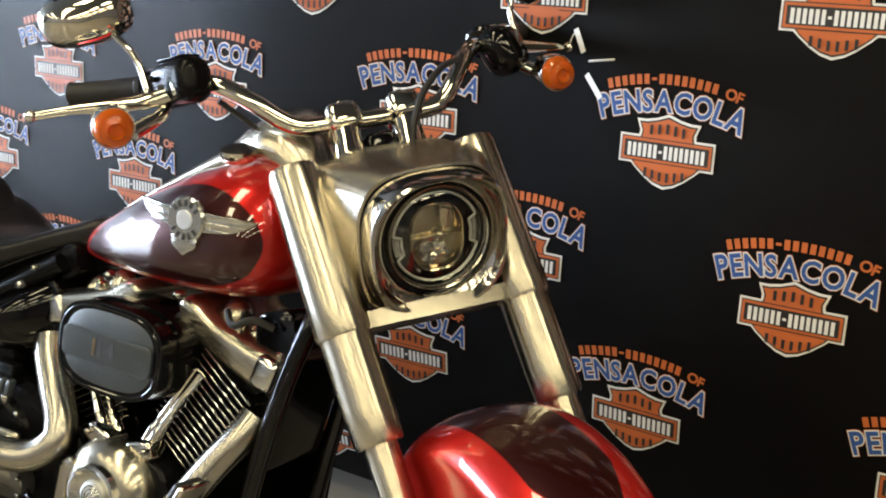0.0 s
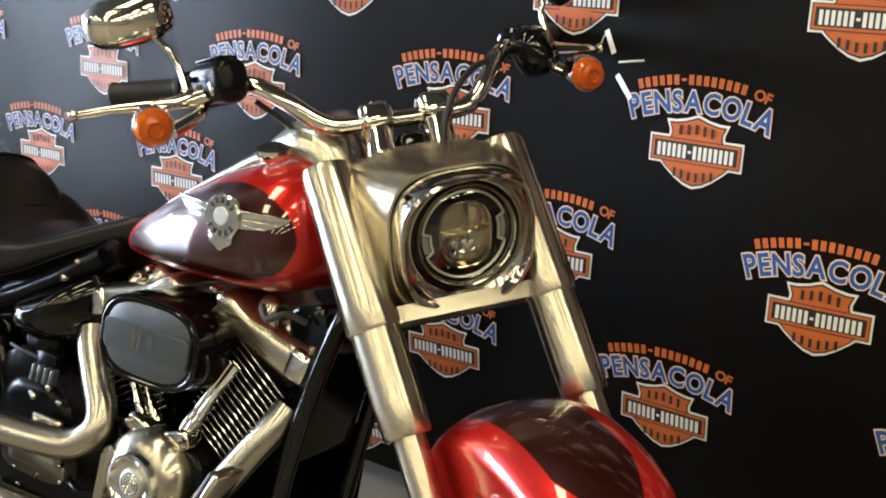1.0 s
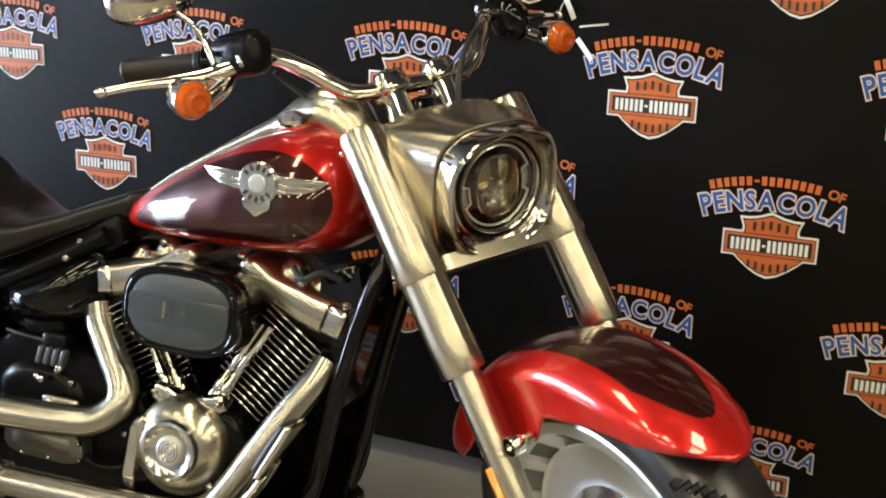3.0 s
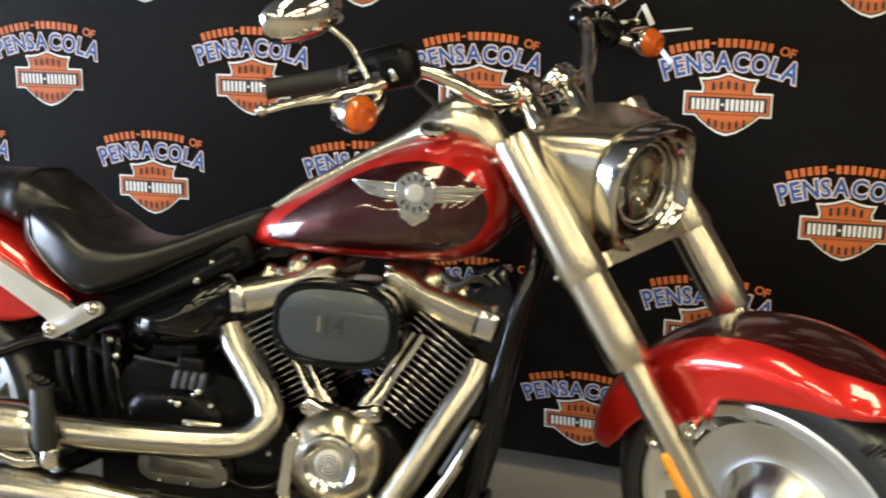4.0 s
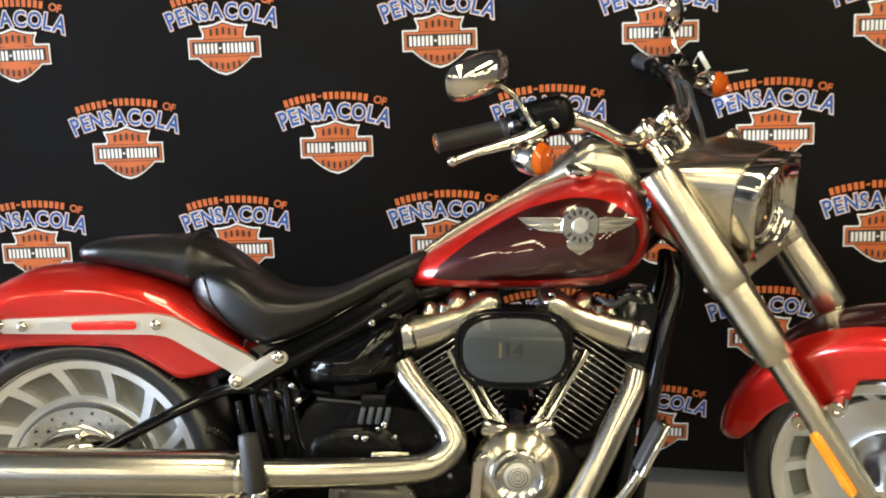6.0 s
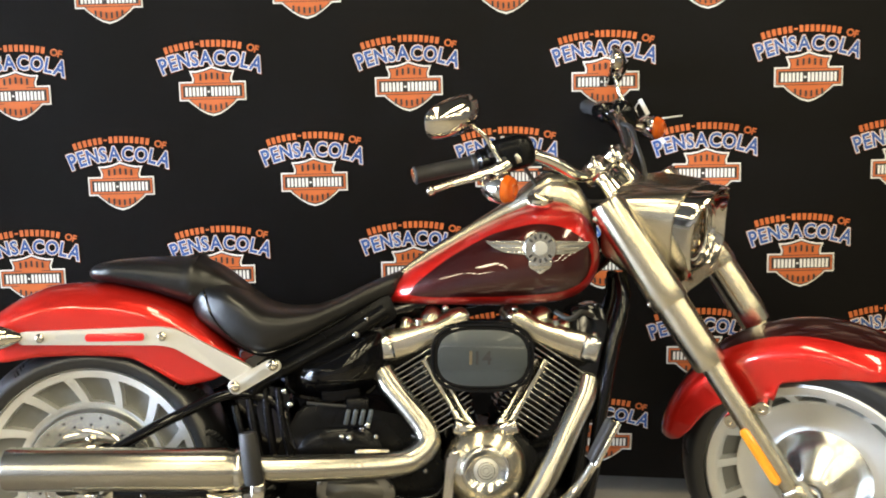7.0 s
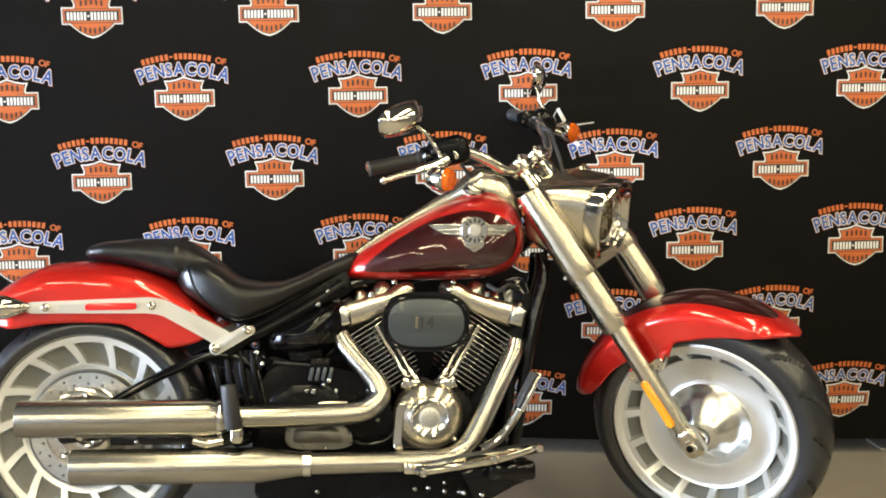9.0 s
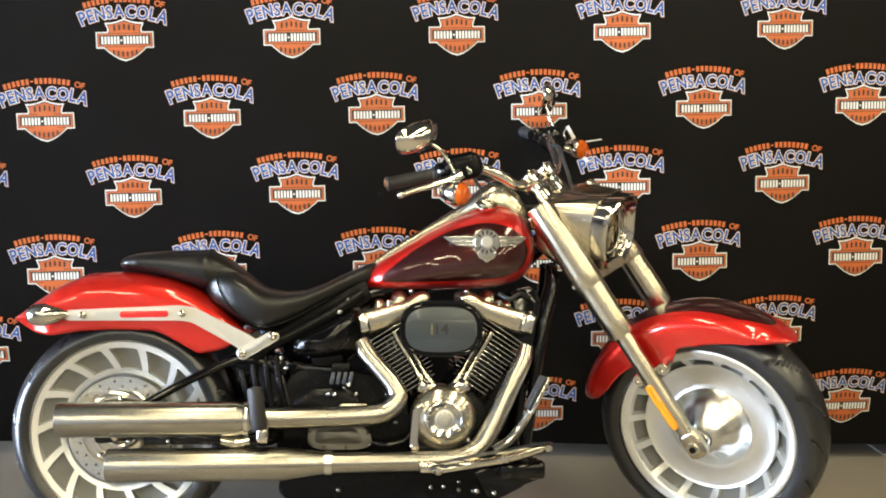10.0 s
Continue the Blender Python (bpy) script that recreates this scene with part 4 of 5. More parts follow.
part("instrument_dial", disc(0.045, -0.003, 0.004, 36, 0.002), BLACK, co, "dark instrument dial", pose(1.115, 0, 1.050) @ pose(0, 0, 0, 90, 0, 0) @ pose(0, 0, 0, 10, 0, 0))
for s in (-1, 1):
    part("fuel_cap", turned([(0, 0.004), (0.019, 0.004), (0.020, 0.006), (0.026, 0.006), (0.029, 0.003), (0.031, -0.002), (0.031, -0.014), (0, -0.014)], 36), CHROME, tk, "chrome fuel cap",
         pose(1.066, s * 0.080, 0.968) @ pose(0, 0, 0, 90 - 18 * s, 0, 0) @ Matrix.Diagonal((1, -1, 1, 1)))
# winged badge, plain shapes only
for s in (-1, 1):
    MB = pose(1.055, s * 0.1765, 0.862, -4 * s, 0, 0)
    y0, y1 = -0.006, 0.006
    bd = part("tank_badge", disc(0.0378, y0, y1, 40, 0.003), STEEL, tk, "chrome winged badge", MB)
    for sx, ln, bend in ((1, 0.090, 0.030), (-1, 0.092, 0.026)):
        wg = bmesh.new()
        for q, (z0, z1, l) in enumerate(((0.0035, 0.0165, 1.0), (-0.0065, 0.0030, 0.80), (-0.0160, -0.0070, 0.60))):
            tmp = bpy.data.meshes.new("t")
            fb = plate([(sx * 0.030, z0), (sx * (0.030 + ln * l * 0.9), z0 + 0.006), (sx * (0.030 + ln * l), z1 - 0.002), (sx * (0.030 + ln * l * 0.5), z1 - 0.001), (sx * 0.030, z1)], -0.004, 0.006, 0.0015)
            fb.to_mesh(tmp)
            fb.free()
            wg.from_mesh(tmp)
            bpy.data.meshes.remove(tmp)
        fb = plate([(sx * 0.030, -0.0155), (sx * (0.030 + ln * 0.58), -0.009), (sx * (0.030 + ln * 0.80), -0.001), (sx * (0.030 + ln * 0.96), 0.010), (sx * (0.030 + ln), 0.0145), (sx * 0.030, 0.016)], -0.003, 0.0045, 0.001)
        tmp = bpy.data.meshes.new("t")
        fb.to_mesh(tmp)
        fb.free()
        wg.from_mesh(tmp)
        bpy.data.meshes.remove(tmp)
        for v in wg.verts:
            v.co.y += -s * bend * (abs(v.co.x) / 0.12) ** 2
        part("badge_wing", wg, STEEL, bd, m=MB)
    part("badge_foot", plate(rounded([(-0.027, -0.026), (-0.025, -0.044), (-0.012, -0.050), (0, -0.060), (0.012, -0.050), (0.025, -0.044), (0.027, -0.026)], 0.006), -0.005, 0.005, 0.002), STEEL, bd, m=MB)
    part("badge_center", disc(0.0165, -0.008 if s < 0 else 0.008, 0.0, 24, 0.002), CAST, bd, "grey badge centre", MB)
    for k in range(14):
        a = 2 * math.pi * (k + 0.5) / 14
        if k not in (0, 6, 7, 13):
            part("badge_mark", block((0.0055, 0.003, 0.0105), 0.0008, 1, pose(0.0275 * math.cos(a), s * 0.0065, 0.0275 * math.sin(a)) @ Matrix.Rotation(math.pi / 2 - a, 4, "Y")), INK_BLACK, bd, m=MB)

# --- seats ---
def cushion(name, sec, label, pw=2.6, flat=0.5, low=2.6):
    xs = [q[0] for q in sec]
    rings = []
    for x in np.linspace(xs[0], xs[-1], 60):
        zb, zt, hw = [float(np.interp(x, xs, [q[i] for q in sec])) for i in (1, 2, 3)]
        zm = zb + (zt - zb) * flat
        ring = []
        for k in range(48):
            a = 2 * math.pi * k / 48
            c, s = math.cos(a), math.sin(a)
            ring.append(Vector((x, hw * math.copysign(abs(c) ** (2 / (pw if s > 0 else low)), c), zm + ((zt - zm) if s > 0 else (zm - zb)) * math.copysign(abs(s) ** (2 / (pw if s > 0 else low)), s))))
        rings.append(ring)
    arr = np.array([[tuple(v) for v in r] for r in rings])
    for _ in range(2):
        arr[1:-1] = (arr[:-2] + 2 * arr[1:-1] + arr[2:]) / 4
    return part(name, skin([[Vector(v) for v in r] for r in arr]), LEATHER, bike, label)


SEAT = [(0.258, 0.715, 0.745, 0.07), (0.268, 0.692, 0.768, 0.105), (0.30, 0.668, 0.786, 0.134), (0.345, 0.640, 0.784, 0.154), (0.39, 0.615, 0.760, 0.166), (0.43, 0.604, 0.732, 0.169), (0.48, 0.622, 0.722, 0.160),
                              (0.54, 0.652, 0.724, 0.142), (0.60, 0.685, 0.745, 0.114), (0.66, 0.714, 0.775, 0.086), (0.735, 0.748, 0.806, 0.06), (0.748, 0.765, 0.806, 0.035)]
seat = cushion("rider_seat", SEAT, "black leather rider seat, smooth and scooped", flat=0.62, low=3.6)
pill = cushion("passenger_seat", [(0.014, 0.790, 0.806, 0.04), (0.024, 0.781, 0.820, 0.075), (0.07, 0.776, 0.831, 0.096), (0.15, 0.757, 0.838, 0.108), (0.22, 0.735, 0.840, 0.115), (0.246, 0.725, 0.839, 0.117), (0.25, 0.722, 0.843, 0.121), (0.268, 0.720, 0.843, 0.121), (0.272, 0.720, 0.838, 0.117), (0.31, 0.730, 0.822, 0.113), (0.345, 0.740, 0.798, 0.102), (0.38, 0.735, 0.770, 0.084), (0.398, 0.74, 0.757, 0.05)],
               "black leather passenger pad on the rear fender")
part("seam", tube([(0.262, -0.113, 0.752), (0.268, -0.114, 0.79), (0.270, -0.080, 0.832), (0.270, 0, 0.842), (0.270, 0.080, 0.832), (0.268, 0.114, 0.79)], 0.003, 8), LEATHER, pill)
welt = []
for x, z in ((0.292, 0.765), (0.299, 0.748), (0.314, 0.708), (0.350, 0.664), (0.400, 0.629), (0.44, 0.622), (0.50, 0.642), (0.56, 0.672), (0.62, 0.706), (0.70, 0.748)):
    zb, zt, hw = [float(np.interp(x, [q[0] for q in SEAT], [q[i] for q in SEAT])) for i in (1, 2, 3)]
    zm = zb + (zt - zb) * 0.62
    u, pw = ((zm - z) / (zm - zb), 3.6) if z < zm else ((z - zm) / (zt - zm), 2.6)
    welt.append((x, -hw * max(0.0, 1 - min(1.0, u) ** pw) ** (1 / pw) - 0.0005, z))
part("seam", tube(welt, 0.0022, 8), BLACK, seat)

# --- rear fender, struts, lights ---
RF = [(-0.288, 0.645, -0.284, 0.640, 0.012), (-0.262, 0.662, -0.242, 0.620, 0.060), (-0.226, 0.690, -0.205, 0.606, 0.105), (-0.155, 0.737, -0.158, 0.597, 0.128), (-0.076, 0.772, -0.075, 0.611, 0.132), (0.012, 0.779, 0.017, 0.615, 0.133),
      (0.09, 0.776, 0.13, 0.612, 0.133), (0.165, 0.762, 0.195, 0.578, 0.133), (0.23, 0.738, 0.25, 0.545, 0.132), (0.30, 0.698, 0.32, 0.560, 0.130), (0.37, 0.615, 0.39, 0.600, 0.12)]
us = np.linspace(0, 10, 90)
tab = [np.interp(us, range(11), [r[i] for r in RF]) for i in range(5)]
for c in tab:
    for _ in range(4):
        c[1:-1] = (c[:-2] + 2 * c[1:-1] + c[2:]) / 4
rings = []
for tx, tz, ex, ez, hw in zip(*tab):
    ring = []
    for k in range(41):
        t = -1 + k / 20
        q = abs(t)
        dropq = min(0.06, 0.5 * math.hypot(tz - ez, tx - ex))
        g = dropq / max(1e-4, math.hypot(tz - ez, tx - ex))
        if q < 0.6:
            ph = q / 0.6 * math.pi / 2
            lat, w = hw * math.sin(ph) ** 0.95, g * (1 - math.cos(ph))
        else:
            lat, w = hw + 0.003 * (q - 0.6), g + (1 - g) * (q - 0.6) / 0.4
        ring.append(Vector((tx + (ex - tx) * w, math.copysign(lat, t), tz + (ez - tz) * w)))
    rings.append(ring)
rf = part("rear_fender", skin(rings, cap=False, close=False), RED, bike, "glossy red rear fender")
so = rf.modifiers.new("thickness", "SOLIDIFY")
so.thickness = 0.004
for s in (-1, 1):
    ya, yb = s * 0.134, s * 0.156
    o = rounded([(-0.115, 0.668), (0.20, 0.682), (0.238, 0.676), (0.405, 0.592), (0.425, 0.565), (0.376, 0.546), (0.356, 0.566), (0.232, 0.635), (0.20, 0.640), (-0.115, 0.640)], 0.014)
    sb = part("fender_strut", plate(o, ya, yb, 0.006, 3), STRUT, bike, "satin silver fender strut")
    part("strut_slot", plate(rounded([(-0.03, 0.648), (0.175, 0.652), (0.175, 0.668), (-0.03, 0.664)], 0.008), yb - s * 0.002, yb + s * 0.001, 0), CAST, sb, "recessed grey slot")
    part("side_reflector", plate(rounded([(0.036, 0.6475), (0.168, 0.650), (0.168, 0.668), (0.036, 0.6655)], 0.008), yb - s * 0.002, yb + s * 0.003, 0.002), REDLENS, sb, "red side reflector")
    part("strut_cover", plate(rounded([(0.356, 0.542), (0.372, 0.528), (0.476, 0.589), (0.471, 0.607), (0.448, 0.610), (0.356, 0.558)], 0.014), yb - s * 0.001, yb + s * 0.012, 0.004, 3), STRUT, sb, "satin silver strut cover")
    part("cover_inset", plate(rounded([(0.372, 0.540), (0.378, 0.536), (0.464, 0.588), (0.460, 0.601), (0.448, 0.602), (0.372, 0.556)], 0.008), yb + s * 0.010, yb + s * 0.013, 0.001), CAST, sb, "duller grey inset of the strut cover")
    if s < 0:
        for bx, bz in ((0.372, 0.5485), (0.456, 0.597)):
            bolt(sb, bx, yb - 0.012, bz, 0.013, 0.007, CHROME)
        for bx, bz in ((-0.064, 0.655), (0.207, 0.660)):
            bolt(sb, bx, yb, bz, 0.011, 0.006, CHROME)
    sg = [Vector((-0.202, s * 0.128, 0.655)), Vector((-0.192, s * 0.148, 0.655)), Vector((-0.168, s * 0.154, 0.655)), Vector((-0.135, s * 0.152, 0.656)), Vector((-0.10, s * 0.147, 0.657))]
    part("rear_turn_signal", tube(sg, [0.016, 0.030, 0.033, 0.022, 0.007], 24), CHROME, bike, "chrome bullet rear turn signal")

# --- exhaust ---
def muffler(x0, x1, x2, y, z, r0, r1, label):
    prof = [(0.0, x0 + 0.03), (r0 * 0.72, x0 + 0.03), (r0 * 0.80, x0 - 0.002), (r0 * 0.95, x0), (r0, x0 + 0.008), (r0, x1), (r0 * 0.97, x1 + 0.004), (r1 * 1.04, x2), (r1, x2 + 0.004), (0, x2 + 0.004)]
    return part("muffler", turned(prof, 56), MUFFLER, bike, label, pose(0, y, z) @ pose(0, 0, 0, 0, 0, -90))


mu = muffler(-0.112, 0.365, 0.42, -0.225, 0.375, 0.0475, 0.033, "brushed satin upper muffler")
part("muffler_band", turned([(0.0478, 0.385), (0.0485, 0.387), (0.0475, 0.395), (0.046, 0.395)], 48), STEEL, mu, m=pose(0, -0.225, 0.375) @ pose(0, 0, 0, 0, 0, -90))
muffler(0.02, 0.50, 0.60, -0.225, 0.252, 0.0455, 0.029, "brushed satin lower muffler")
part("exhaust_pipe", tube([(0.41, -0.225, 0.375), (0.55, -0.215, 0.375), (0.70, -0.187, 0.375), (0.765, -0.168, 0.382), (0.803, -0.152, 0.415), (0.798, -0.140, 0.450), (0.765, -0.126, 0.492), (0.722, -0.106, 0.540), (0.70, -0.090, 0.572)], 0.0295, 28, 10), MUFFLER, bike, "satin metal rear exhaust pipe")
part("exhaust_pipe", tube([(0.59, -0.225, 0.252), (0.75, -0.215, 0.252), (0.92, -0.20, 0.252), (0.985, -0.19, 0.257), (1.03, -0.18, 0.280), (1.062, -0.17, 0.325), (1.10, -0.155, 0.395), (1.14, -0.13, 0.470), (1.168, -0.11, 0.520), (1.18, -0.09, 0.555)], 0.0275, 28, 10), MUFFLER, bike, "satin metal front exhaust pipe")
part("exhaust_clamp", turned([(0.0285, -0.012), (0.033, -0.010), (0.033, 0.010), (0.0285, 0.012)], 40), STEEL, bike, "steel exhaust clamp", pose(0.613, -0.222, 0.252, 0, 0, -90))
part("muffler_bracket", block((0.26, 0.03, 0.028), 0.006, m=pose(0.24, -0.19, 0.316)), BLACK, bike, "black muffler bracket")
for bx in (0.075, 0.18):
    bolt(bike, bx, -0.206, 0.314, 0.008, 0.008, name="bracket_bolt")
part("muffler_clamp", tube([(0.325, -0.232, 0.318), (0.36, -0.235, 0.312), (0.40, -0.235, 0.318)], [0.012, 0.015, 0.012], 14), CHROME, bike, "polished exhaust clamp")

# --- engine ---
en = part("crankcase", plate(rounded([(0.845, 0.27), (0.87, 0.215), (1.02, 0.205), (1.075, 0.25), (1.07, 0.37), (1.03, 0.435), (0.88, 0.445), (0.845, 0.40)], 0.03), -0.135, 0.15, 0.012, 3), WRINKLE, bike, "black crackle-finish crankcase")
part("case_side", plate(rounded([(0.850, 0.285), (0.862, 0.405), (0.895, 0.436), (0.985, 0.440), (1.018, 0.405), (1.02, 0.33), (1.0, 0.268), (0.93, 0.240), (0.87, 0.25)], 0.035, 7), -0.150, -0.12, 0.012, 4), BLACK, en, "black engine side case")
TC = pose(0.935, -0.166, 0.363)
part("cam_cover", turned([(0, -0.014), (0.052, -0.014), (0.066, -0.011), (0.080, -0.003), (0.090, 0.010), (0.094, 0.026), (0.094, 0.04)], 64), SATIN, en, "smooth satin chrome cam cover", TC)
part("cover_rim", turned([(0.0, -0.017), (0.030, -0.018), (0.041, -0.021), (0.048, -0.026), (0.053, -0.025), (0.057, -0.012), (0.0, -0.005)], 56), STEEL, en, "bright round timer cover", TC)
part("cover_boss", turned([(0.0, -0.024), (0.020, -0.024), (0.026, -0.022), (0.029, -0.016), (0, -0.014)], 40), CAST, en, "grey embossed cover centre", TC)
for k in range(3):
    part("cover_mark", turned([(0.006 + 0.006 * k, -0.0242), (0.007 + 0.006 * k, -0.0255), (0.008 + 0.006 * k, -0.0242)], 40), STEEL, en, m=TC)
for bx, bz in ((0.905, 0.431), (0.985, 0.431), (1.010, 0.385), (1.006, 0.30)):
    bolt(en, bx, -0.152, bz, 0.008, 0.006)
part("side_fin", plate(rounded([(0.838, 0.29), (0.850, 0.272), (0.866, 0.272), (0.860, 0.30), (0.864, 0.37), (0.880, 0.40), (0.868, 0.415), (0.848, 0.395)], 0.008), -0.178, -0.13, 0.006), CHROME, en, "chrome cover edge")


def cylinder(base, top, label):
    """One finned cylinder with head and rocker cover on its own axis; base and top are (x, z)."""
    a, b = Vector((base[0], 0, base[1])), Vector((top[0], 0, top[1]))
    axis = (b - a).normalized()
    ln = (b - a).length
    side = Vector((axis.z, 0, -axis.x))
    M = Matrix(((side.x, 0, axis.x, a.x), (0, 1, 0, 0.025), (side.z, 0, axis.z, a.z), (0, 0, 0, 1)))
    cy = part("cylinder", block((0.10, 0.20, ln), 0.02, 2, Matrix.Translation((0, 0, ln / 2))), BLACK, bike, label, M)
    count = 15
    sample = finish("fin", block((0.134, 0.246, 0.0036), 0.0014, 1), [BLACK])
    rimd = finish("fin_edge", block((0.130, 0.002, 0.0030), 0.0008, 1), [STEEL])
    for k in range(count):
        z = 0.042 + (ln - 0.046) * k / (count - 1)
        wid = 1.0 if k > 1 else 0.85
        ob = new("fin", sample)
        ob.parent, ob.matrix_basis = cy, M @ Matrix.Translation((0, 0, z)) @ Matrix.Diagonal((wid, 1, 1, 1))
        ob = new("fin_edge", rimd)
        ob.parent, ob.matrix_basis = cy, M @ Matrix.Translation((0, -0.1232, z)) @ Matrix.Diagonal((wid, 1, 1, 1))
    return cy


rc = cylinder((0.888, 0.420), (0.772, 0.610), "black finned rear cylinder with bright fin edges")
fc = cylinder((0.992, 0.420), (1.118, 0.610), "black finned front cylinder with bright fin edges")


ROCK = [(1.214, 0.658), (1.206, 0.603), (1.165, 0.590), (1.125, 0.604), (1.045, 0.636), (0.998, 0.668), (0.983, 0.705), (1.0, 0.724), (1.034, 0.718), (1.068, 0.694), (1.165, 0.670)]


def rocker(cy, flip):
    """The chrome rocker cover: a long ramp ending in a square block, two domes and cap screws on top."""
    def px(x):
        return x if flip > 0 else 1.89 - x
    mid = [Vector(q) for q in ((1.185, 0.630), (1.10, 0.652), (1.045, 0.680), (1.005, 0.702))]
    rings = []
    for y, k in ((-0.097, 0.25), (-0.096, 0.5), (-0.092, 0.72), (-0.084, 0.88), (-0.072, 0.97), (-0.058, 1.0), (0.1, 1.0), (0.12, 0.85), (0.13, 0.5), (0.131, 0.25)):
        ring = []
        for x, z in rounded(ROCK, 0.016):
            p = Vector((x, z))
            near = min((a.lerp(b, t / 12) for a, b in zip(mid, mid[1:]) for t in range(13)), key=lambda q: (q - p).length)
            q = near.lerp(p, k)
            ring.append(Vector((px(q.x), y, q.y)))
        rings.append(ring)
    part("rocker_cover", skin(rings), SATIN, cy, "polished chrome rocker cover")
    part("end_block", block((0.050, 0.10, 0.060), 0.014, 4, pose(px(1.186), -0.052, 0.628, 0, 16 * flip, 0)), STEEL, cy, "chrome rocker end block")
    part("head_gasket_plate", plate(rounded([(px(x), z) for x, z in [(1.198, 0.603), (1.163, 0.585), (1.03, 0.638), (1.035, 0.655)]], 0.006), -0.086, 0.12, 0.004), WRINKLE, cy, "black cylinder head joint")
    for x, z, r in ((1.135, 0.676, 0.026), (1.075, 0.697, 0.030)):
        dome = turned([(0, r * 0.95), (r * 0.4, r * 0.88), (r * 0.75, r * 0.62), (r, 0.0), (r, -0.02)], 28)
        part("dome_cover", dome, SATIN, cy, "chrome rocker dome", pose(px(x), -0.040, z) @ pose(0, 0, 0, 0, -20 * flip if flip < 0 else 20, 0) @ pose(0, 0, 0, 90, 0, 0))
    for x, z in ((1.198, 0.652), (1.105, 0.683)):
        part("cap_screw", disc(0.010, -0.006, 0.014, 16, 0.003), CHROME, cy, m=pose(px(x), -0.070, z) @ pose(0, 0, 0, 90, 0, 0))


rocker(rc, -1)
rocker(fc, 1)
for (x0, z0), (x1, z1), dx in (((0.885, 0.455), (0.797, 0.606), 0.02), ((0.989, 0.455), (1.076, 0.606), -0.02)):
    for k in (0, 1):
        pr = [(x0 + dx * k, -0.120 + 0.012 * k, z0), (x0 + (x1 - x0) * 0.22 + dx * k, -0.120 + 0.012 * k, z0 + (z1 - z0) * 0.22), (x0 + (x1 - x0) * 0.24 + dx * k, -0.120 + 0.012 * k, z0 + (z1 - z0) * 0.24),
              (x0 + (x1 - x0) * 0.6 + dx * k, -0.118 + 0.012 * k, z0 + (z1 - z0) * 0.6), (x0 + (x1 - x0) * 0.62 + dx * k, -0.118 + 0.012 * k, z0 + (z1 - z0) * 0.62), (x1 + dx * k, -0.115 + 0.012 * k, z1)]
        part("pushrod_tube", tube(pr, [0.0110, 0.0110, 0.0085, 0.0085, 0.0095, 0.0095], 14, smooth=False), CHROME, en, "chrome pushrod tube")
    part("lifter_block", block((0.062, 0.045, 0.036), 0.008, 3, pose(x0 + dx * 0.4, -0.122, 0.446, 0, 18 if dx > 0 else -18, 0)), CHROME, en, "chrome lifter block")
    for q in (-0.022, 0.022):
        bolt(en, x0 + dx * 0.4 + q, -0.145, 0.447 + (-q if dx > 0 else q) * 0.3, 0.006, 0.008)
# air cleaner
part("air_cleaner_backing", plate(oval(0.928, 0.616, 0.118, 0.080, 3.0, 56), -0.140, -0.05, 0.012, 3), BLACK, en, "black air cleaner body")
ac = part("air_cleaner", plate(oval(0.926, 0.615, 0.117, 0.077, 3.0, 64), -0.180, -0.136, 0.014, 4), BLACK, bike, "oval dark grey air cleaner cover")
lip = [(x, -0.1805, z) for x, z in oval(0.926, 0.615, 0.1095, 0.0700, 3.0, 64)]
part("cover_lip", tube(lip + lip[:1], 0.0026, 8, 1, smooth=False), BLACK, ac, "thin glossy black rim of the cover")
part("cover_face", pillow(oval(0.926, 0.615, 0.1085, 0.0690, 3.0, 64), -0.1780, -0.1850, 10, 3.6), SMOKE, ac, "grey satin cover face")
part("cover_band", plate(rounded([(0.826, 0.588), (1.026, 0.588), (1.026, 0.642), (0.826, 0.642)], 0.014), -0.1862, -0.1790, 0.0015), SMOKE, ac, "flat middle band of the cover")
gl3 = glyphs("114", 0.041, 0.0012)
at = 0.0
for k, (pts, fs, w) in enumerate(gl3):
    vs = [(0.896 + at + x + w / 2, -0.1870, 0.602 + z) for x, z in pts]
    at += w + 0.008
    me = bpy.data.meshes.new("number")
    me.from_pydata(vs, [], fs)
    me.materials.append(DARK_CHROME if k == 0 else GRIP)
    ob = new("number", me)
    ob.parent = ac
    tagged(ob, "small metal number on the cover")
# gearbox, side covers, wiring: black masses behind the pipes
gb = part("gearbox", plate(rounded([(0.47, 0.22), (0.83, 0.22), (0.845, 0.40), (0.78, 0.47), (0.64, 0.50), (0.52, 0.51), (0.46, 0.40)], 0.03), -0.12, 0.15, 0.012, 3), WRINKLE, bike, "black crackle-finish gearbox")
part("clutch_cover", pillow(rounded([(0.50, 0.40), (0.54, 0.45), (0.66, 0.455), (0.71, 0.41), (0.70, 0.35), (0.53, 0.35)], 0.03), -0.118, -0.134, 10, 5.0), WRINKLE, gb, "black gearbox side cover")
for bx, bz in ((0.610, 0.432), (0.688, 0.432), (0.655, 0.450)):
    bolt(gb, bx, -0.140, bz, 0.0065, 0.006)
OIL = rounded([(0.553, 0.290), (0.556, 0.338), (0.585, 0.350), (0.690, 0.350), (0.728, 0.325), (0.735, 0.290), (0.70, 0.278), (0.59, 0.278)], 0.018)
part("oil_cover", plate(OIL, -0.152, -0.115, 0.004, 2), DIM, gb, "dark cast gearbox end cover")
part("cover_window", pillow(rounded([(0.568, 0.294), (0.574, 0.334), (0.60, 0.342), (0.68, 0.342), (0.706, 0.322), (0.712, 0.294)], 0.016), -0.150, -0.166), DIM, gb, "domed cover panel")
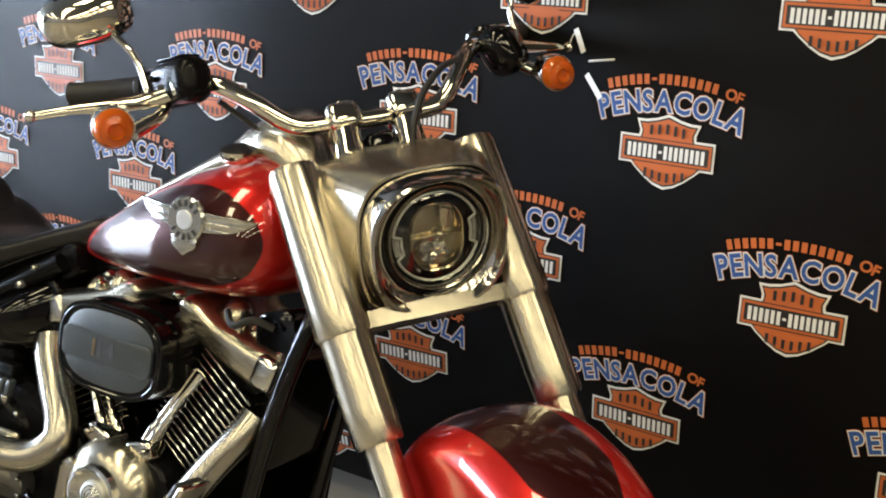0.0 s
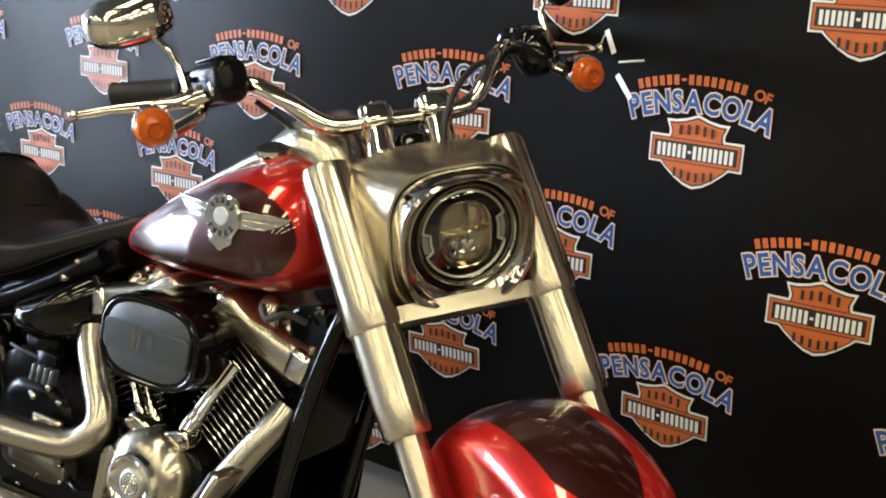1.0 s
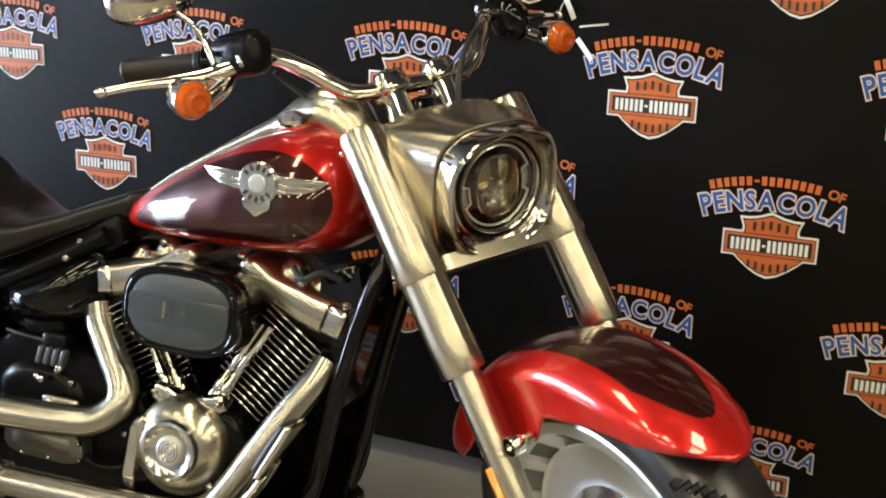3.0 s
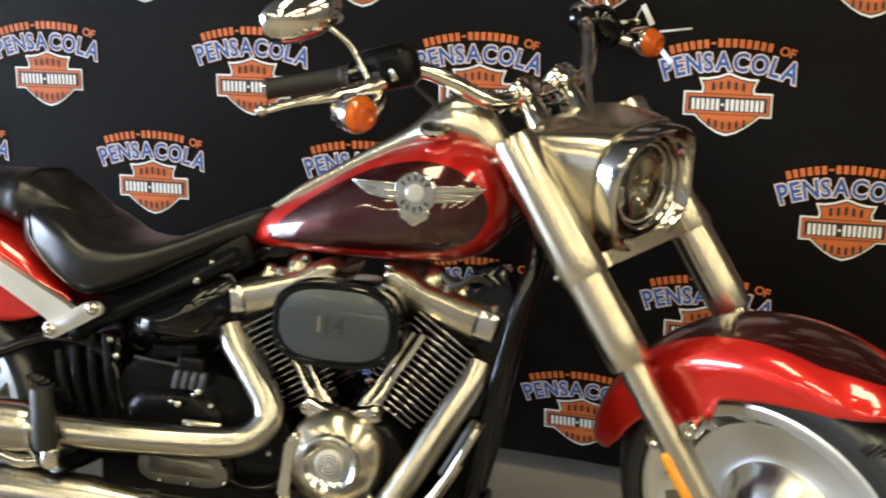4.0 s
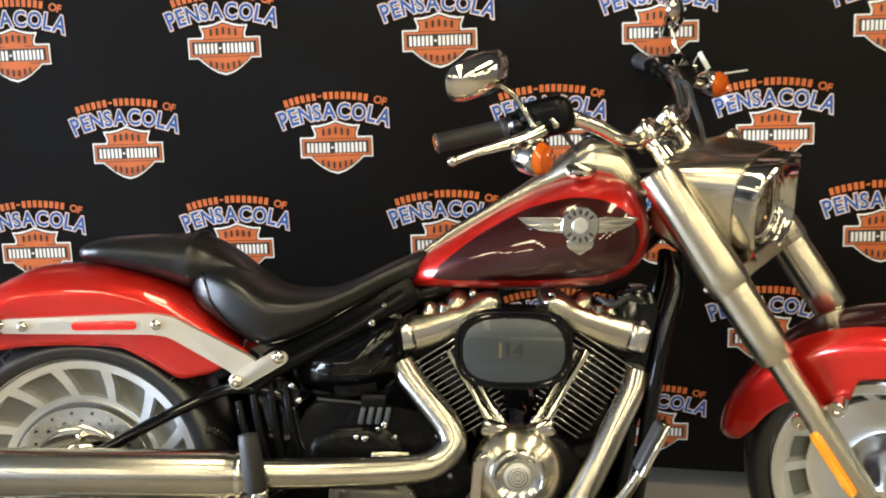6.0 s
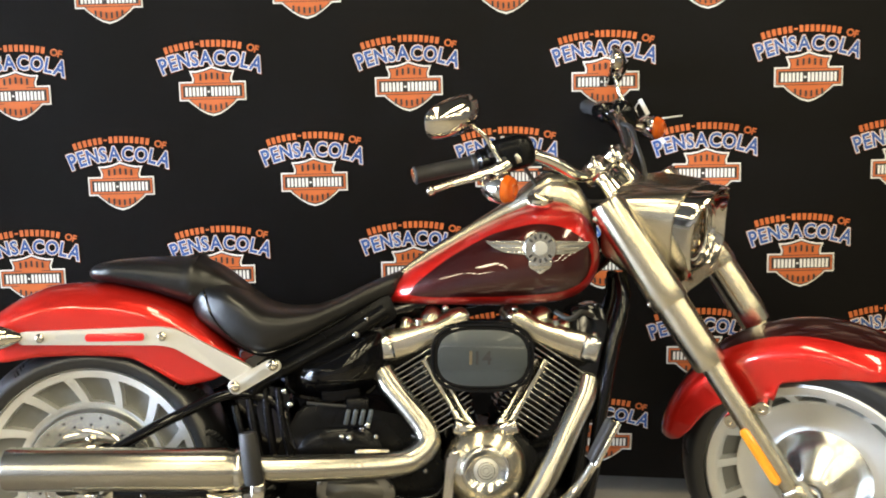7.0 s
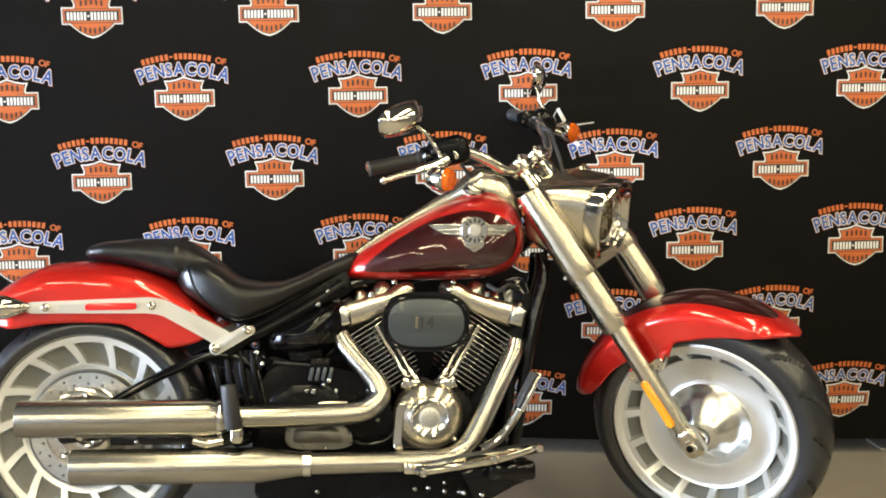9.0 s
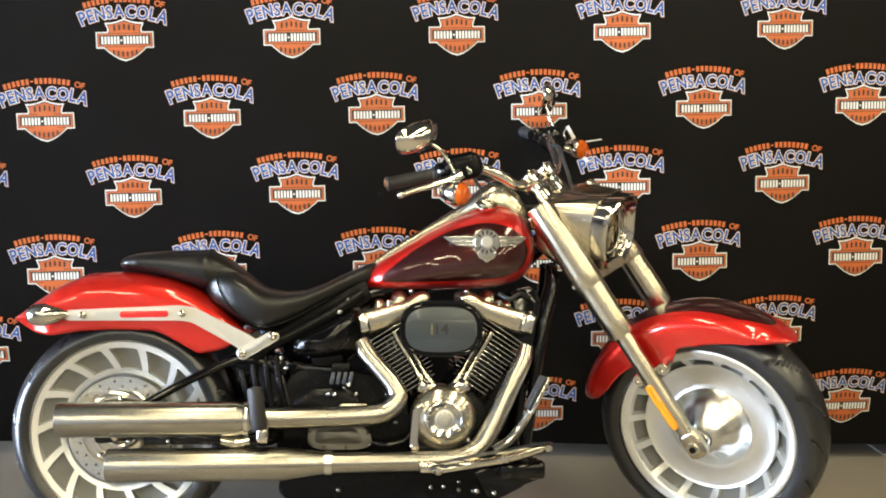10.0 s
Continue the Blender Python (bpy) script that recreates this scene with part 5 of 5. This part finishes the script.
for bx, bz in ((0.562, 0.330), (0.60, 0.346), (0.68, 0.346), (0.722, 0.322), (0.727, 0.292), (0.66, 0.284), (0.60, 0.284)):
    bolt(gb, bx, -0.152, bz, 0.005, 0.006)
sc = part("side_cover", plate(rounded([(0.47, 0.595), (0.62, 0.655), (0.70, 0.69), (0.72, 0.60), (0.68, 0.52), (0.56, 0.505), (0.48, 0.52)], 0.03), -0.095, 0.118, 0.006, 3), BLACK, bike, "glossy black side cover under the seat")
part("cover_dome", pillow(rounded([(0.478, 0.590), (0.62, 0.650), (0.695, 0.680), (0.712, 0.60), (0.676, 0.526), (0.56, 0.512), (0.486, 0.526)], 0.04, 7), -0.096, -0.165, 14, 2.0), BLACK, sc)
part("side_box", block((0.09, 0.03, 0.05), 0.008, 2, pose(0.605, -0.115, 0.535, 0, -12, 0)), WRINKLE, sc, "black electrical box")
part("plug", block((0.052, 0.03, 0.040), 0.005, 2, pose(0.645, -0.132, 0.500)), WRINKLE, sc, "black connector plug")
for bx, bz in ((0.478, 0.535), (0.492, 0.505)):
    bolt(sc, bx, -0.130, bz, 0.008, 0.010, STEEL)
bolt(bike, 0.640, -0.118, 0.662, 0.009, 0.010, name="frame_bolt")
bolt(bike, 0.664, -0.11, 0.698, 0.007, 0.010, name="frame_bolt")
part("oil_tank", plate(rounded([(0.39, 0.30), (0.47, 0.30), (0.49, 0.54), (0.42, 0.54)], 0.02), -0.11, 0.11, 0.012, 3), BLACK, bike, "black shock and tank cover")
for x, z0, z1 in ((0.365, 0.50, 0.40), (0.395, 0.53, 0.38), (0.430, 0.55, 0.36), (0.462, 0.54, 0.38)):
    part("shock_cover_rib", tube([(x, -0.118, z0), (x + 0.012, -0.124, (z0 + z1) / 2), (x + 0.03, -0.118, z1)], 0.009, 10), WRINKLE, bike, "black vertical rib of the shock cover")
part("belly_pan", plate(rounded([(0.47, 0.155), (0.52, 0.13), (1.09, 0.13), (1.18, 0.175), (1.20, 0.26), (1.10, 0.255), (1.05, 0.215), (0.48, 0.21)], 0.02), -0.14, 0.14, 0.012, 3), WRINKLE, bike, "black lower frame and oil pan")
for bx, bz in ((0.64, 0.165), (0.90, 0.168), (0.98, 0.160), (1.02, 0.158)):
    bolt(bike, bx, -0.14, bz, 0.007, 0.008, name="frame_bolt")

part("seat_base", plate(rounded([(0.40, 0.585), (0.46, 0.625), (0.60, 0.695), (0.715, 0.755), (0.735, 0.70), (0.60, 0.62), (0.47, 0.555)], 0.012), -0.075, 0.075, 0.006), WRINKLE, bike, "black seat base")
part("plug_wire", tube([(0.53, -0.135, 0.508), (0.57, -0.140, 0.505), (0.625, -0.134, 0.500)], 0.0035, 8), GRIP, sc, "thin black wire")
for bx, bz in ((0.628, 0.432), (0.668, 0.46)):
    bolt(gb, bx, -0.150, bz, 0.008, 0.008, STEEL)

part("bracket", block((0.078, 0.014, 0.022), 0.008, 3, pose(0.680, -0.158, 0.397)), SATIN, gb, "small silver cable bracket")
for bx in (0.660, 0.700):
    bolt(gb, bx, -0.165, 0.397, 0.007, 0.007, STEEL)
for k in range(4):
    part("connector_fin", block((0.010, 0.016, 0.034), 0.003, 2, pose(0.622 + 0.017 * k, -0.150, 0.478, 0, 12, 0)), PLUG, gb, "grey plastic connector fins")
for k, (bx, bz) in enumerate(((0.58, 0.235), (0.76, 0.24), (0.80, 0.35), (0.775, 0.43))):
    bolt(gb, bx, -0.120, bz, 0.006, 0.006)
part("oil_line", tube([(0.72, -0.135, 0.30), (0.77, -0.150, 0.29), (0.82, -0.150, 0.30), (0.85, -0.145, 0.33)], 0.006, 10), BLACK, gb, "black oil line")

part("primary_cover", pillow(rounded([(0.50, 0.20), (0.56, 0.155), (1.06, 0.155), (1.15, 0.20), (1.195, 0.30), (1.20, 0.46), (1.15, 0.50), (1.05, 0.47), (0.90, 0.43), (0.56, 0.42), (0.50, 0.36)], 0.05), 0.14, 0.27, 10, 4.0), BLACK, bike, "black primary drive cover")

# --- frame ---
fr = part("frame", tube([(1.275, 0.0, 0.90), (1.15, 0.0, 0.80), (0.95, 0.0, 0.76), (0.72, 0.0, 0.71), (0.60, 0.0, 0.64)], 0.032, 16), BLACK, bike, "glossy black tubular frame")
for s in (-1, 1):
    part("downtube", tube([(1.262, s * 0.05, 0.80), (1.262, s * 0.085, 0.74), (1.235, s * 0.10, 0.63), (1.205, s * 0.105, 0.47), (1.185, s * 0.105, 0.33), (1.15, s * 0.105, 0.22), (1.06, s * 0.105, 0.165), (0.80, s * 0.105, 0.16), (0.50, s * 0.105, 0.17)], 0.0165, 16), BLACK, fr)
    part("rear_tube", tube([(0.705, s * 0.09, 0.715), (0.62, s * 0.105, 0.660), (0.50, s * 0.115, 0.595), (0.44, s * 0.12, 0.565), (0.40, s * 0.12, 0.53)], 0.018, 16), WRINKLE, fr)
    part("swingarm", tube([(0.05, s * 0.150, 0.375), (0.13, s * 0.148, 0.422), (0.245, s * 0.142, 0.483), (0.36, s * 0.13, 0.528), (0.46, s * 0.11, 0.50), (0.50, s * 0.11, 0.40)], 0.0125, 14), BLACK, fr, "black swingarm tube")
    part("swingarm", tube([(0.02, s * 0.150, 0.335), (0.20, s * 0.150, 0.325), (0.40, s * 0.13, 0.33), (0.50, s * 0.11, 0.36)], 0.02, 14), BLACK, fr)
part("steering_neck", turned([(0, -0.105), (0.038, -0.105), (0.04, -0.09), (0.036, -0.07), (0.036, 0.07), (0.04, 0.09), (0.038, 0.105), (0, 0.105)], 32), BLACK, fr, "black steering neck",
     FORK @ pose(-0.06, 0, 0.70, 90, 0, 0))
part("front_cover", plate(rounded([(1.14, 0.72), (1.21, 0.74), (1.235, 0.66), (1.20, 0.46), (1.17, 0.44), (1.16, 0.58)], 0.02), -0.075, 0.075, 0.01), BLACK, bike, "black regulator cover behind the downtubes")
part("horn_wire", tube([(1.10, -0.10, 0.715), (1.13, -0.12, 0.70), (1.16, -0.11, 0.715), (1.19, -0.09, 0.705)], 0.006, 8), GRIP, bike, "black wiring loom under the tank")
for x in (0.845, 1.005):
    bolt(bike, x, -0.11, 0.722, 0.009, 0.012, name="tank_mount")
part("axle_nut", turned([(0, -0.016), (0.012, -0.016), (0.014, -0.012), (0.024, -0.010), (0.026, 0), (0, 0)], 24), CHROME, bike, "chrome rear axle nut", pose(0.034, -0.15, 0.332))
part("axle_plate", plate(rounded([(-0.03, 0.30), (0.07, 0.31), (0.12, 0.40), (0.06, 0.41), (-0.03, 0.36)], 0.015), -0.155, -0.130, 0.006), BLACK, bike, "black axle carrier")
part("drive_belt_guard", plate(rounded([(0.02, 0.45), (0.30, 0.50), (0.42, 0.45), (0.42, 0.25), (0.05, 0.21)], 0.04), 0.135, 0.15, 0.004), BLACK, bike, "black belt guard")

# --- foot controls ---
pg = part("passenger_peg", turned([(0, -0.058), (0.019, -0.058), (0.022, -0.052), (0.0205, 0.040), (0.019, 0.054), (0, 0.058)], 24), GRIP, bike, "folded black rubber passenger peg", pose(0.422, -0.268, 0.408) @ pose(0, 0, 0, 90, 0, 0) @ pose(0, 0, 0, 0, 0, 8))
part("peg_bracket", block((0.034, 0.036, 0.046), 0.012, 3, pose(0.436, -0.258, 0.336)), CHROME, pg, "chrome peg bracket")
part("peg_mount", tube([(0.436, -0.25, 0.318), (0.455, -0.20, 0.315), (0.47, -0.13, 0.32)], 0.016, 12), BLACK, pg)
fbd = part("footboard", plate(rounded([(0.94, -0.33), (1.20, -0.33), (1.225, -0.30), (1.225, -0.235), (0.94, -0.235)], 0.03), 0.0, 0.016, 0.005), GRIP, bike, "black rubber rider footboard", pose(0, 0, 0) @ Matrix(((1, 0, 0, 0), (0, 0, 1, 0), (0.17, 1, 0, 0.085), (0, 0, 0, 1))))
part("board_edge", pillow(rounded([(0.878, 0.243), (0.90, 0.234), (1.0, 0.247), (1.09, 0.260), (1.15, 0.276), (1.21, 0.296), (1.212, 0.314), (1.10, 0.294), (0.977, 0.273), (0.90, 0.260)], 0.008), -0.318, -0.350, 8, 3.2), CHROME, fbd, "chrome footboard edge")
for x, z in ((0.905, 0.247), (1.085, 0.277), (1.20, 0.305)):
    part("edge_cap", turned([(0, -0.012), (0.009, -0.011), (0.012, -0.004), (0.012, 0.004), (0, 0.004)], 20), CHROME, fbd, m=pose(x, -0.345, z))
part("board_mount", block((0.13, 0.06, 0.05), 0.012, 2, pose(1.15, -0.20, 0.225)), BLACK, fbd)
part("board_hinge", block((0.05, 0.03, 0.03), 0.008, 2, pose(0.885, -0.255, 0.243)), CHROME, fbd)
bp = part("brake_pedal", tube([(1.07, -0.24, 0.285), (1.11, -0.245, 0.312), (1.14, -0.25, 0.350), (1.165, -0.258, 0.392), (1.180, -0.264, 0.42)], [0.014, 0.013, 0.011, 0.010, 0.010], 14), CHROME, bike, "chrome brake pedal arm")
part("pedal_plate", block((0.012, 0.066, 0.112), 0.005, 3, pose(1.188, -0.266, 0.440, 0, 27, 0)), CHROME, bp, "chrome pedal plate")
part("pedal_pad", block((0.014, 0.058, 0.100), 0.006, 3, pose(1.179, -0.266, 0.445, 0, 27, 0)), GRIP, bp, "black rubber pedal pad")
mb = part("board_bracket", plate(rounded([(1.0, 0.235), (1.20, 0.255), (1.215, 0.20), (1.15, 0.175), (1.10, 0.145), (1.055, 0.145), (1.03, 0.20)], 0.014), -0.185, -0.165, 0.005), BLACK, bike, "black footboard bracket")
for bx, bz, r in ((1.03, 0.159, 0.0085), (1.075, 0.159, 0.008), (0.935, 0.173, 0.007), (0.978, 0.186, 0.006), (1.185, 0.20, 0.007)):
    bolt(mb, bx, -0.184 if bx > 1.04 else -0.150, bz, r, 0.010, STEEL)
part("side_stand", tube([(0.93, 0.16, 0.20), (0.90, 0.22, 0.12), (0.87, 0.275, 0.055)], [0.013, 0.013, 0.016], 12), BLACK, bike, "black side stand")
